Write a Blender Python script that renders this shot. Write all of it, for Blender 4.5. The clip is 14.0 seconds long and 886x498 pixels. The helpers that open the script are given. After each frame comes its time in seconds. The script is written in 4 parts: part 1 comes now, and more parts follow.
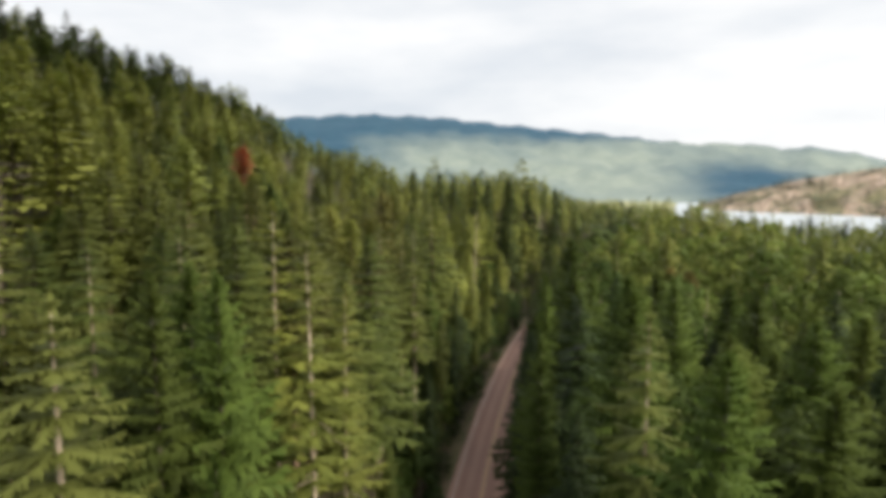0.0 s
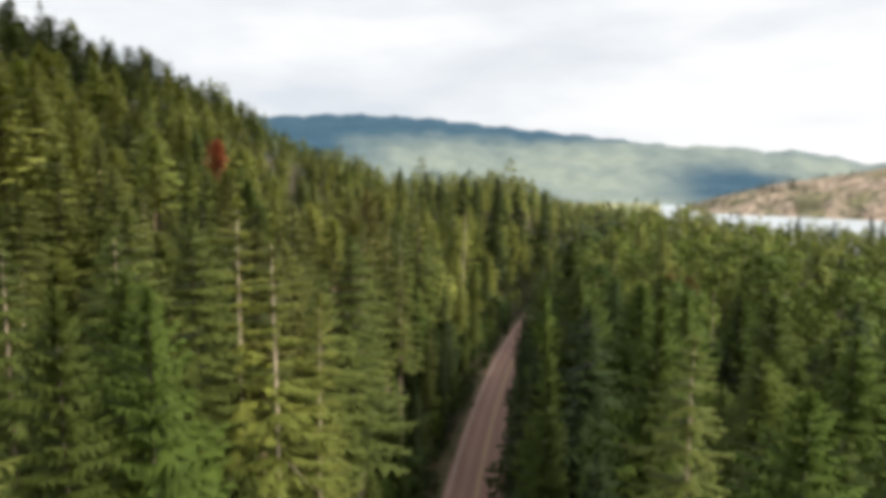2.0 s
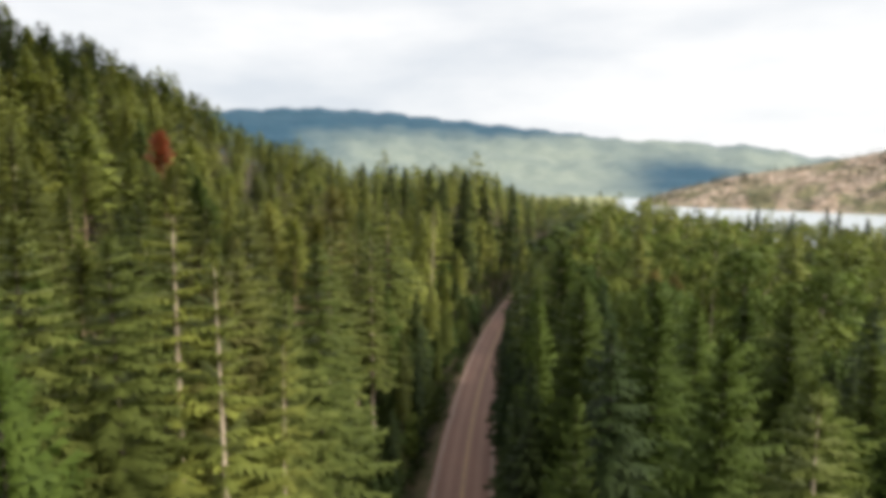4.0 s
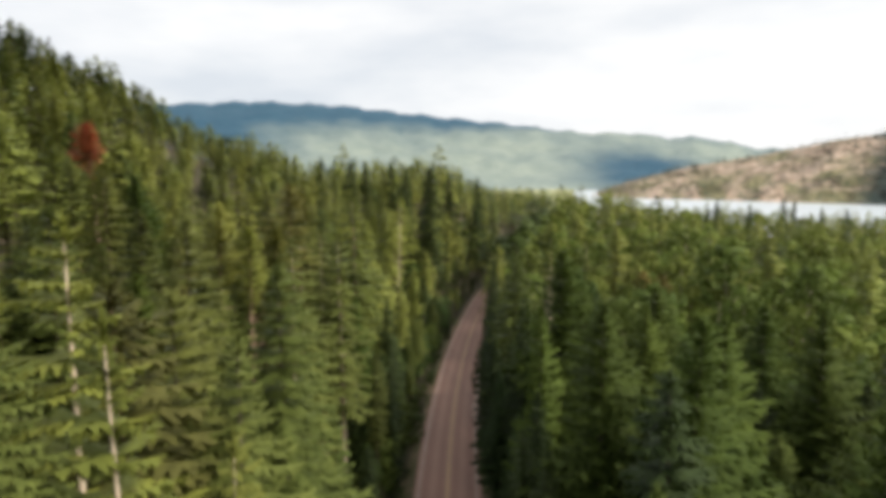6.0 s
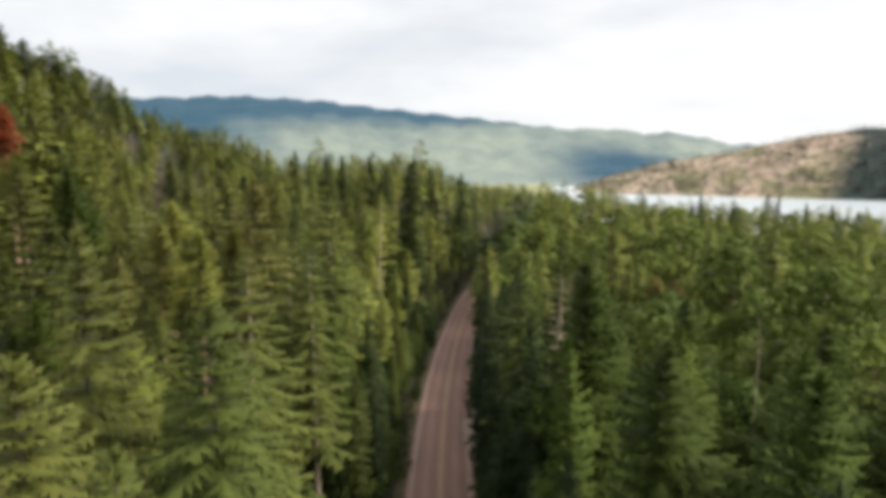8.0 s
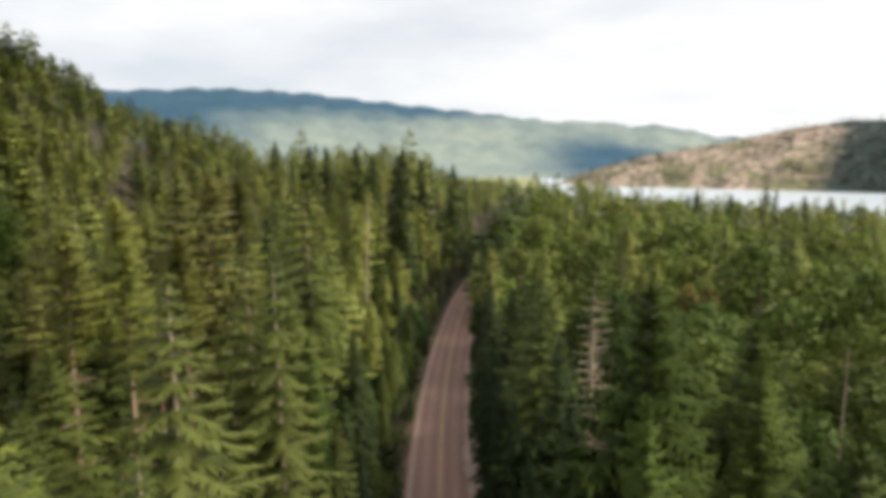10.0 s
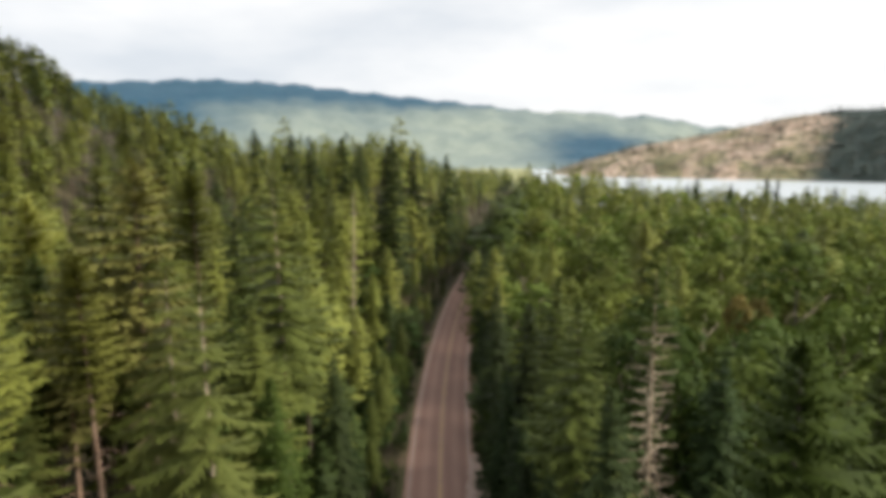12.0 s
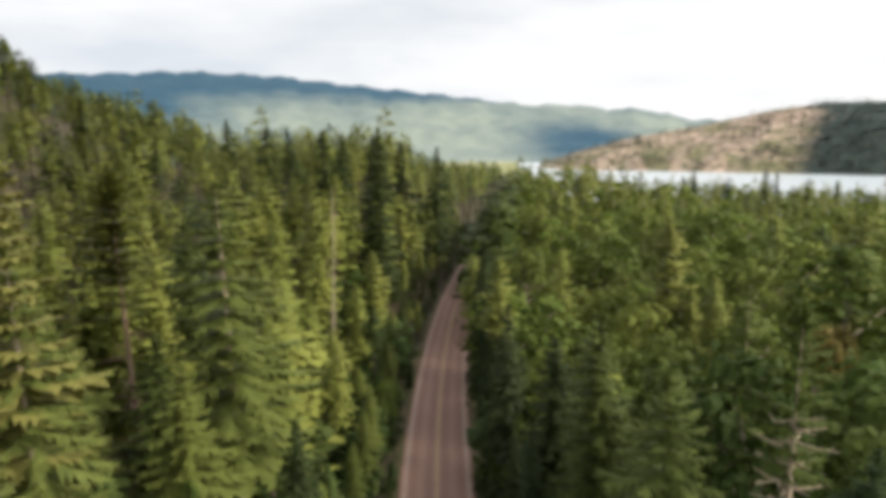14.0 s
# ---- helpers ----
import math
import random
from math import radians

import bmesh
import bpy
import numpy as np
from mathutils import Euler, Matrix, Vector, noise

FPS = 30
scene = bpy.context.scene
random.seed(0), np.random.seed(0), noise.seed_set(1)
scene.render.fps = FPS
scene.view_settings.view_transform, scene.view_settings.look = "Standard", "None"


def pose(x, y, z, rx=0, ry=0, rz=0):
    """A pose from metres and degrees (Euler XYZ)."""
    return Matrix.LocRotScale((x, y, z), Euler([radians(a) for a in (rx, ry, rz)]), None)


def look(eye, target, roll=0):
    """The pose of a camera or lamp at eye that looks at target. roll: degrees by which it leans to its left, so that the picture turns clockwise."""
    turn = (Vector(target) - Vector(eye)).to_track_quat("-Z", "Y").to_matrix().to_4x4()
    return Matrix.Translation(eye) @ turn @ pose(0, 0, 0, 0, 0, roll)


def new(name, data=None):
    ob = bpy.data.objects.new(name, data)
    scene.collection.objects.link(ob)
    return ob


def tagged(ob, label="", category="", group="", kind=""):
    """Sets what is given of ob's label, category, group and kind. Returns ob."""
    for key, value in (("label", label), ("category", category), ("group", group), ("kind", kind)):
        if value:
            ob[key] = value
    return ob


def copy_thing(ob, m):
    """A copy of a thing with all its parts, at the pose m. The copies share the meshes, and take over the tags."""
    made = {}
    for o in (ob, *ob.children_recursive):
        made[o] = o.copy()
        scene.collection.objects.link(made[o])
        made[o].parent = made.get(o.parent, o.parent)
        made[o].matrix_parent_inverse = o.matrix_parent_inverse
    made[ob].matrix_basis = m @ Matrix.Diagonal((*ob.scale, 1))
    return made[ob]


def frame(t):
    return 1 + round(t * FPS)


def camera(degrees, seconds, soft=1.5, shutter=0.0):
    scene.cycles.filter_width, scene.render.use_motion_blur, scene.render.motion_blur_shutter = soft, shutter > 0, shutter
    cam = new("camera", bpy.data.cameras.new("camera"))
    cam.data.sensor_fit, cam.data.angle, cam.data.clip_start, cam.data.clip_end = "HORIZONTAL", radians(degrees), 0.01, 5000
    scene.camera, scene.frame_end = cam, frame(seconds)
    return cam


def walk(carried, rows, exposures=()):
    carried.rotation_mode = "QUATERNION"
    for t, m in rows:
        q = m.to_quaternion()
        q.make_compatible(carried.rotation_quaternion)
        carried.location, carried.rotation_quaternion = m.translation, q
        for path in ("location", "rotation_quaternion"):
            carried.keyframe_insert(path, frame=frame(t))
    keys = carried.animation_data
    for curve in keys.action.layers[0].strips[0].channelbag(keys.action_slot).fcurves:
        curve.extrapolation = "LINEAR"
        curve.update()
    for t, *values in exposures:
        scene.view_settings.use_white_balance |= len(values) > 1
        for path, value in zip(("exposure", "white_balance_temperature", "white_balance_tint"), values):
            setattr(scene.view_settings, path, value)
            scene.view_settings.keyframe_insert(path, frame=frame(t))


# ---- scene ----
cam = camera(71.06, 14.0, soft=5.8)
PATH = [
    (0.0, look((0.00, -0.00, 37.58), (0.73, 99.48, 27.38), 0.17)),
    (0.5, look((0.00, 1.27, 37.37), (0.84, 100.76, 27.33), 0.33)),
    (1.0, look((-0.07, 2.64, 37.29), (1.03, 102.13, 27.23), 0.42)),
    (1.5, look((-0.20, 4.15, 37.30), (1.52, 103.62, 27.18), 0.47)),
    (2.0, look((-0.35, 5.79, 37.20), (2.68, 105.23, 27.10), 0.59)),
    (2.5, look((-0.56, 7.56, 37.05), (3.65, 106.97, 27.04), 0.63)),
    (3.0, look((-0.87, 9.47, 37.12), (4.89, 108.78, 26.87), 0.61)),
    (5.5, look((-2.87, 19.85, 37.70), (11.72, 118.08, 26.00), -0.15)),
    (6.0, look((-2.94, 22.14, 37.74), (13.07, 120.13, 25.83), -0.23)),
    (6.5, look((-2.89, 24.59, 37.77), (14.05, 122.39, 25.60), -0.26)),
    (7.0, look((-2.77, 27.14, 37.69), (14.82, 124.81, 25.35), -0.27)),
    (7.5, look((-2.68, 29.80, 37.62), (15.81, 127.28, 25.11), -0.30)),
    (8.0, look((-2.49, 32.60, 37.62), (16.94, 129.88, 24.99), -0.24)),
    (10.5, look((-0.91, 47.50, 37.22), (20.73, 144.11, 23.15), -0.43)),
    (11.0, look((-0.48, 50.50, 37.10), (21.45, 147.00, 22.73), -0.51)),
    (11.5, look((-0.01, 53.56, 36.99), (22.41, 149.90, 22.26), -0.59)),
    (12.0, look((0.53, 56.70, 36.93), (23.39, 152.87, 21.82), -0.59)),
    (12.5, look((1.08, 59.89, 36.83), (24.26, 155.96, 21.52), -0.49)),
    (13.0, look((1.60, 63.18, 36.81), (25.49, 159.00, 21.10), -0.55)),
    (13.5, look((2.18, 66.50, 36.71), (26.63, 162.14, 20.76), -0.62)),
    (14.0, look((2.81, 69.87, 36.72), (27.61, 165.38, 20.53), -0.66)),
]
walk(cam, PATH)

# ---- light: bright overcast sky with a soft sun from the right ----
SUN_AZ, SUN_EL = 120.0, 39.0          # degrees clockwise from +y, degrees above the horizon
sun_data = bpy.data.lights.new("sun", "SUN")
sun_data.energy, sun_data.angle, sun_data.color = 5.0, radians(24), (1.0, 0.93, 0.80)
sun = new("sun", sun_data)
sun_way = Vector((math.sin(radians(SUN_AZ)) * math.cos(radians(SUN_EL)), math.cos(radians(SUN_AZ)) * math.cos(radians(SUN_EL)), math.sin(radians(SUN_EL))))
sun.matrix_world = look(sun_way * 200, (0, 0, 0))

world = bpy.data.worlds.new("overcast_sky")
scene.world = world
world.use_nodes = True
wn, wl = world.node_tree.nodes, world.node_tree.links
wn.clear()
w_out = wn.new("ShaderNodeOutputWorld")
sky = wn.new("ShaderNodeTexSky")
sky.sky_type, sky.sun_disc = "NISHITA", False
sky.sun_elevation, sky.sun_rotation = radians(SUN_EL), radians(SUN_AZ)
bg_sky = wn.new("ShaderNodeBackground")
bg_sky.inputs["Strength"].default_value = 0.11
wl.new(sky.outputs["Color"], bg_sky.inputs["Color"])
tc = wn.new("ShaderNodeTexCoord")
mp = wn.new("ShaderNodeMapping")
mp.inputs["Scale"].default_value = (1.3, 1.3, 5.0)
mp.inputs["Location"].default_value = (1.35, 0.6, 0.9)
wl.new(tc.outputs["Generated"], mp.inputs["Vector"])
nz = wn.new("ShaderNodeTexNoise")
nz.inputs["Scale"].default_value, nz.inputs["Detail"].default_value, nz.inputs["Roughness"].default_value = 1.7, 6.0, 0.55
wl.new(mp.outputs["Vector"], nz.inputs["Vector"])
ramp = wn.new("ShaderNodeValToRGB")
ramp.color_ramp.elements[0].position, ramp.color_ramp.elements[0].color = 0.32, (0.70, 0.74, 0.79, 1)
ramp.color_ramp.elements[1].position, ramp.color_ramp.elements[1].color = 0.60, (0.95, 0.95, 0.95, 1)
sep = wn.new("ShaderNodeSeparateXYZ")
wl.new(tc.outputs["Generated"], sep.inputs["Vector"])
side = wn.new("ShaderNodeMath")
side.operation, side.inputs[1].default_value = "MULTIPLY_ADD", 0.13     # the cloud is thinner towards the sun
wl.new(sep.outputs["X"], side.inputs[0])
wl.new(nz.outputs["Fac"], side.inputs[2])
wl.new(side.outputs[0], ramp.inputs["Fac"])
bg_cloud = wn.new("ShaderNodeBackground")
bg_cloud.inputs["Strength"].default_value = 1.12
wl.new(ramp.outputs["Color"], bg_cloud.inputs["Color"])
cover = wn.new("ShaderNodeMixShader")
cover.inputs[0].default_value = 0.93
wl.new(bg_sky.outputs[0], cover.inputs[1])
wl.new(bg_cloud.outputs[0], cover.inputs[2])
wl.new(cover.outputs[0], w_out.inputs["Surface"])


# ---- materials ----
def material(name):
    m = bpy.data.materials.new(name)
    m.use_nodes = True
    n, l = m.node_tree.nodes, m.node_tree.links
    return m, n, l, n["Principled BSDF"]


def noise_tex(n, l, scale, detail=4.0, rough=0.55, stretch=None, coords="Object"):
    co = n.new("ShaderNodeTexCoord")
    tex = n.new("ShaderNodeTexNoise")
    tex.inputs["Scale"].default_value, tex.inputs["Detail"].default_value, tex.inputs["Roughness"].default_value = scale, detail, rough
    src = co.outputs[coords]
    if stretch:
        ma = n.new("ShaderNodeMapping")
        ma.inputs["Scale"].default_value = stretch
        l.new(src, ma.inputs["Vector"])
        src = ma.outputs["Vector"]
    l.new(src, tex.inputs["Vector"])
    return tex.outputs["Fac"]


def two_tone(n, l, fac, low, high, a=0.35, b=0.65):
    r = n.new("ShaderNodeValToRGB")
    r.color_ramp.elements[0].position, r.color_ramp.elements[0].color = a, (*low, 1)
    r.color_ramp.elements[1].position, r.color_ramp.elements[1].color = b, (*high, 1)
    l.new(fac, r.inputs["Fac"])
    return r.outputs["Color"]


def mixed(n, l, fac, a, b, mode="MIX"):
    m = n.new("ShaderNodeMix")
    m.data_type, m.blend_type = "RGBA", mode
    for socket, value in ((m.inputs["Factor"], fac), (m.inputs["A"], a), (m.inputs["B"], b)):
        if isinstance(value, (int, float)):
            socket.default_value = value
        elif isinstance(value, tuple):
            socket.default_value = (*value, 1)
        else:
            l.new(value, socket)
    return m.outputs["Result"]


def relief(n, l, bsdf, fac, strength, distance):
    b = n.new("ShaderNodeBump")
    b.inputs["Strength"].default_value, b.inputs["Distance"].default_value = strength, distance
    l.new(fac, b.inputs["Height"])
    l.new(b.outputs["Normal"], bsdf.inputs["Normal"])


def foliage(name, dark, light, warm, tinted=False, thin=0.18, pale_tips=0.3, vary=0.36):
    """Needles or leaves: two scales of variation, a tint tree by tree, and light that shines through."""
    dark, light, warm = (tuple(0.80 * c * q for c, q in zip(tone, (0.98, 1.0, 0.92))) for tone in (dark, light, warm))
    m, n, l, bsdf = material(name)
    fine = noise_tex(n, l, 1.6, 3.0, 0.6)
    col = two_tone(n, l, fine, dark, light, 0.3, 0.7)
    if tinted:
        at = n.new("ShaderNodeAttribute")
        at.attribute_name = "tint"
        rnd = at.outputs["Fac"]
    else:
        rnd = n.new("ShaderNodeObjectInfo").outputs["Random"]
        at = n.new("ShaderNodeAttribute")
        at.attribute_name = "tipward"
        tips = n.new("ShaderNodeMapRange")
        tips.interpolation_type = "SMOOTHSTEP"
        tips.inputs["From Min"].default_value, tips.inputs["To Max"].default_value = 0.62, pale_tips
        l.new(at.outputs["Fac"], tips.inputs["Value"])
        col = mixed(n, l, tips.outputs["Result"], col, tuple(0.62 * c + g for c, g in zip(light, (0.105, 0.115, 0.022))))   # paler tips: fresh growth, plus the lit bough ends put into the colour
    r2 = n.new("ShaderNodeMapRange")
    r2.inputs["To Max"].default_value = 0.75
    l.new(rnd, r2.inputs["Value"])
    col = mixed(n, l, r2.outputs["Result"], col, warm)
    hs = n.new("ShaderNodeHueSaturation")
    mr = n.new("ShaderNodeMapRange")
    mr.inputs["To Min"].default_value, mr.inputs["To Max"].default_value = 1 - vary, 1 + vary
    frac = n.new("ShaderNodeMath")
    frac.operation, frac.inputs[1].default_value = "MULTIPLY", 7.31
    l.new(rnd, frac.inputs[0])
    fr = n.new("ShaderNodeMath")
    fr.operation = "FRACT"
    l.new(frac.outputs[0], fr.inputs[0])
    l.new(fr.outputs[0], mr.inputs["Value"])
    l.new(mr.outputs["Result"], hs.inputs["Value"])
    l.new(col, hs.inputs["Color"])
    col = hs.outputs["Color"]
    l.new(col, bsdf.inputs["Base Color"])
    bsdf.inputs["Roughness"].default_value = 0.6
    bsdf.inputs["Specular IOR Level"].default_value = 0.12
    tr = n.new("ShaderNodeBsdfTranslucent")
    l.new(col, tr.inputs["Color"])
    mx = n.new("ShaderNodeMixShader")
    mx.inputs[0].default_value = thin
    l.new(bsdf.outputs[0], mx.inputs[1])
    l.new(tr.outputs[0], mx.inputs[2])
    l.new(mx.outputs[0], n["Material Output"].inputs["Surface"])
    return m


def bark(name, dark, light):
    m, n, l, bsdf = material(name)
    f = noise_tex(n, l, 5.0, 6.0, 0.7, (1, 1, 0.15))
    l.new(two_tone(n, l, f, dark, light), bsdf.inputs["Base Color"])
    bsdf.inputs["Roughness"].default_value = 0.9
    relief(n, l, bsdf, f, 0.7, 0.05)
    return m


SPRUCE = ((0.082, 0.107, 0.025), (0.166, 0.197, 0.053), (0.176, 0.177, 0.048))
PINE = ((0.124, 0.148, 0.033), (0.230, 0.256, 0.056), (0.240, 0.230, 0.054))
LARCH = ((0.050, 0.084, 0.016), (0.112, 0.160, 0.032), (0.122, 0.142, 0.031))
FIR_DARKENED = ((0.014, 0.030, 0.011), (0.046, 0.070, 0.023), (0.056, 0.070, 0.021))
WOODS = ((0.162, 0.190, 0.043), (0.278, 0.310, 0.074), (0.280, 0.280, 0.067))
LEAFY = ((0.036, 0.068, 0.015), (0.112, 0.162, 0.036), (0.122, 0.146, 0.035))
mat_spruce = foliage("spruce_needles", *SPRUCE, pale_tips=0.36, vary=0.14)
mat_green = foliage("fir_needles", (0.048, 0.072, 0.017), (0.130, 0.165, 0.040), (0.138, 0.150, 0.038), pale_tips=0.28)
mat_pine = foliage("pine_needles", *PINE)
mat_larch = foliage("larch_needles", *LARCH, thin=0.30, pale_tips=0.22, vary=0.26)
mat_leafy = foliage("broad_leaves", *LEAFY, thin=0.30, pale_tips=0.15)
mat_brown = foliage("browning_needles", (0.106, 0.106, 0.032), (0.222, 0.217, 0.064), (0.217, 0.192, 0.063), pale_tips=0.1)
mat_rust = foliage("dying_needles", (0.26, 0.080, 0.046), (0.46, 0.160, 0.090), (0.40, 0.165, 0.076), pale_tips=0.0)
mat_autumn = foliage("autumn_leaves", (0.13, 0.095, 0.03), (0.24, 0.165, 0.055), (0.21, 0.18, 0.055), thin=0.30, pale_tips=0.0)
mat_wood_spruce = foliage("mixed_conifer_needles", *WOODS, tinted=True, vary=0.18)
# bluish cast stands for the haze over the far hillside
mat_slope_pine = foliage("hazy_hillside_pine_needles", (0.016, 0.036, 0.032), (0.040, 0.068, 0.052), (0.045, 0.066, 0.046), tinted=True)
# darker green that also stands for shade beneath and between the trees
mat_wood_fir_dim = foliage("dim_mixed_fir_needles", (0.034, 0.058, 0.017), (0.092, 0.126, 0.036), (0.105, 0.124, 0.032), tinted=True)
# dark fir and shrub greens, with roadside shade put into the colour
mat_fir_shade = foliage("dark_fir_needles", *FIR_DARKENED, pale_tips=0.10)
mat_shrub_shade = foliage("shade_dark_shrub_leaves", (0.020, 0.044, 0.014), (0.060, 0.098, 0.028), (0.064, 0.085, 0.027), pale_tips=0.03)
mat_dead = bark("weathered_dead_wood", (0.30, 0.23, 0.16), (0.52, 0.42, 0.31))
# darker copy of the broad leaves, with shade put into the colour
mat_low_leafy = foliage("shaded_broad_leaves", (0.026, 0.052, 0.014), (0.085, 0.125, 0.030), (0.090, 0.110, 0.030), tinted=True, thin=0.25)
# brighter copy, with the sunlit look of the canopy in its colour
mat_wood_leafy = foliage("lit_broad_leaves", (0.062, 0.103, 0.021), (0.198, 0.254, 0.054), (0.221, 0.233, 0.056), tinted=True, thin=0.30)
mat_bark = bark("conifer_bark", (0.060, 0.046, 0.032), (0.15, 0.115, 0.085))
mat_bark_pale = bark("pale_dead_wood", (0.17, 0.135, 0.105), (0.33, 0.275, 0.22))
mat_bark_light = bark("pale_pine_bark", (0.36, 0.27, 0.19), (0.62, 0.50, 0.38))
mat_bark_red = bark("pine_bark", (0.22, 0.13, 0.085), (0.45, 0.31, 0.22))

mat_ground, n, l, bsdf = material("forest_floor")
f1 = noise_tex(n, l, 0.25, 6.0, 0.65)
f2 = noise_tex(n, l, 0.012, 5.0, 0.6)
near_floor = two_tone(n, l, f1, (0.035, 0.038, 0.016), (0.11, 0.085, 0.045))
meadow = two_tone(n, l, f2, (0.10, 0.13, 0.045), (0.42, 0.40, 0.20), 0.42, 0.56)
geo = n.new("ShaderNodeNewGeometry")
ln = n.new("ShaderNodeVectorMath")
ln.operation = "LENGTH"
l.new(geo.outputs["Position"], ln.inputs[0])
rg = n.new("ShaderNodeMapRange")
rg.inputs["From Min"].default_value, rg.inputs["From Max"].default_value = 900, 1200
l.new(ln.outputs["Value"], rg.inputs["Value"])
l.new(mixed(n, l, rg.outputs["Result"], near_floor, meadow), bsdf.inputs["Base Color"])
bsdf.inputs["Roughness"].default_value = 0.95
relief(n, l, bsdf, f1, 0.8, 0.3)

mat_asphalt, n, l, bsdf = material("worn_asphalt")
at = n.new("ShaderNodeAttribute")
at.attribute_name = "across"
wave = n.new("ShaderNodeMath")
wave.operation, wave.inputs[1].default_value = "MULTIPLY", 3.5
l.new(at.outputs["Fac"], wave.inputs[0])
sine = n.new("ShaderNodeMath")
sine.operation = "COSINE"
l.new(wave.outputs[0], sine.inputs[0])
sm = n.new("ShaderNodeMapRange")
sm.inputs["From Min"].default_value = -1
l.new(sine.outputs[0], sm.inputs["Value"])
tracks = mixed(n, l, sm.outputs["Result"], (0.314, 0.173, 0.130), (0.424, 0.257, 0.194))
patch = two_tone(n, l, noise_tex(n, l, 0.18, 6.0, 0.6, (1, 0.25, 1)), (0.74, 0.72, 0.72), (1.15, 1.10, 1.06), 0.3, 0.7)
grain = noise_tex(n, l, 14.0, 3.0, 0.7)
col = mixed(n, l, 1.0, tracks, patch, "MULTIPLY")
l.new(mixed(n, l, 0.25, col, two_tone(n, l, grain, (0.176, 0.124, 0.104), (0.416, 0.312, 0.264))), bsdf.inputs["Base Color"])
bsdf.inputs["Roughness"].default_value = 0.85
relief(n, l, bsdf, grain, 0.3, 0.02)


def paint(name, colour, worn):
    m, n, l, bsdf = material(name)
    f = noise_tex(n, l, 1.2, 6.0, 0.7)
    l.new(two_tone(n, l, f, worn, colour, 0.36, 0.56), bsdf.inputs["Base Color"])
    bsdf.inputs["Roughness"].default_value = 0.7
    return m


mat_yellow = paint("worn_yellow_paint", (0.590, 0.410, 0.180), (0.385, 0.271, 0.180))
mat_white = paint("worn_white_paint", (0.574, 0.492, 0.410), (0.361, 0.271, 0.230))

mat_gravel, n, l, bsdf = material("shoulder_gravel")
f1, f2 = noise_tex(n, l, 6.0, 5.0, 0.75), noise_tex(n, l, 0.22, 5.0, 0.6)
stone = two_tone(n, l, f1, (0.123, 0.082, 0.049), (0.254, 0.180, 0.115))
grass = two_tone(n, l, f1, (0.057, 0.061, 0.025), (0.139, 0.123, 0.049))
fade = n.new("ShaderNodeMapRange")
fade.inputs["From Min"].default_value, fade.inputs["From Max"].default_value = 0.34, 0.54
l.new(f2, fade.inputs["Value"])
l.new(mixed(n, l, fade.outputs["Result"], stone, grass), bsdf.inputs["Base Color"])
bsdf.inputs["Roughness"].default_value = 0.95
relief(n, l, bsdf, f1, 0.6, 0.06)

mat_pale_gravel, n, l, bsdf = material("pale_gravel")
f1 = noise_tex(n, l, 5.0, 5.0, 0.75)
l.new(two_tone(n, l, f1, (0.344, 0.238, 0.189), (0.558, 0.426, 0.353)), bsdf.inputs["Base Color"])
bsdf.inputs["Roughness"].default_value = 0.95
relief(n, l, bsdf, f1, 0.5, 0.05)

mat_water, n, l, bsdf = material("lake_water")
# pale base colour stands in for part of the sky's reflection
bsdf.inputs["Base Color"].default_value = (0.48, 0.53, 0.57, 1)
bsdf.inputs["Roughness"].default_value = 0.34
f1 = noise_tex(n, l, 0.05, 4.0, 0.6, (1, 2.5, 1))
relief(n, l, bsdf, f1, 0.25, 0.8)

mat_dry, n, l, bsdf = material("dry_hillside")
f1, f2 = noise_tex(n, l, 0.012, 6.0, 0.62), noise_tex(n, l, 0.06, 6.0, 0.7)
soil = two_tone(n, l, f2, (0.349, 0.215, 0.141), (0.578, 0.444, 0.349), 0.30, 0.58)
scrub = two_tone(n, l, f2, (0.120, 0.120, 0.056), (0.272, 0.232, 0.120))
fade = n.new("ShaderNodeMapRange")
fade.inputs["From Min"].default_value, fade.inputs["From Max"].default_value = 0.37, 0.54
bare = n.new("ShaderNodeAttribute")
bare.attribute_name = "bare"
sub = n.new("ShaderNodeMath")
sub.operation = "SUBTRACT"
l.new(f1, sub.inputs[0])
l.new(bare.outputs["Fac"], sub.inputs[1])
l.new(sub.outputs[0], fade.inputs["Value"])
dry = mixed(n, l, fade.outputs["Result"], soil, scrub)
f3 = noise_tex(n, l, 0.055, 3.0, 0.6)
clumps = n.new("ShaderNodeMapRange")
clumps.inputs["From Min"].default_value, clumps.inputs["From Max"].default_value, clumps.inputs["To Max"].default_value = 0.50, 0.58, 0.72
l.new(f3, clumps.inputs["Value"])
dry = mixed(n, l, clumps.outputs["Result"], dry, (0.068, 0.080, 0.040))      # low bushes
at = n.new("ShaderNodeAttribute")
at.attribute_name = "wooded"
add = n.new("ShaderNodeMath")
add.operation = "ADD"
l.new(at.outputs["Fac"], add.inputs[0])
l.new(f2, add.inputs[1])
edge = n.new("ShaderNodeMapRange")
edge.inputs["From Min"].default_value, edge.inputs["From Max"].default_value = 0.80, 1.05
l.new(add.outputs[0], edge.inputs["Value"])
# bluish dark green: woods with distance haze tinted in
l.new(mixed(n, l, edge.outputs["Result"], dry, two_tone(n, l, f2, (0.013, 0.026, 0.025), (0.029, 0.048, 0.041))), bsdf.inputs["Base Color"])
bsdf.inputs["Roughness"].default_value = 0.95
relief(n, l, bsdf, f2, 0.8, 6.0)

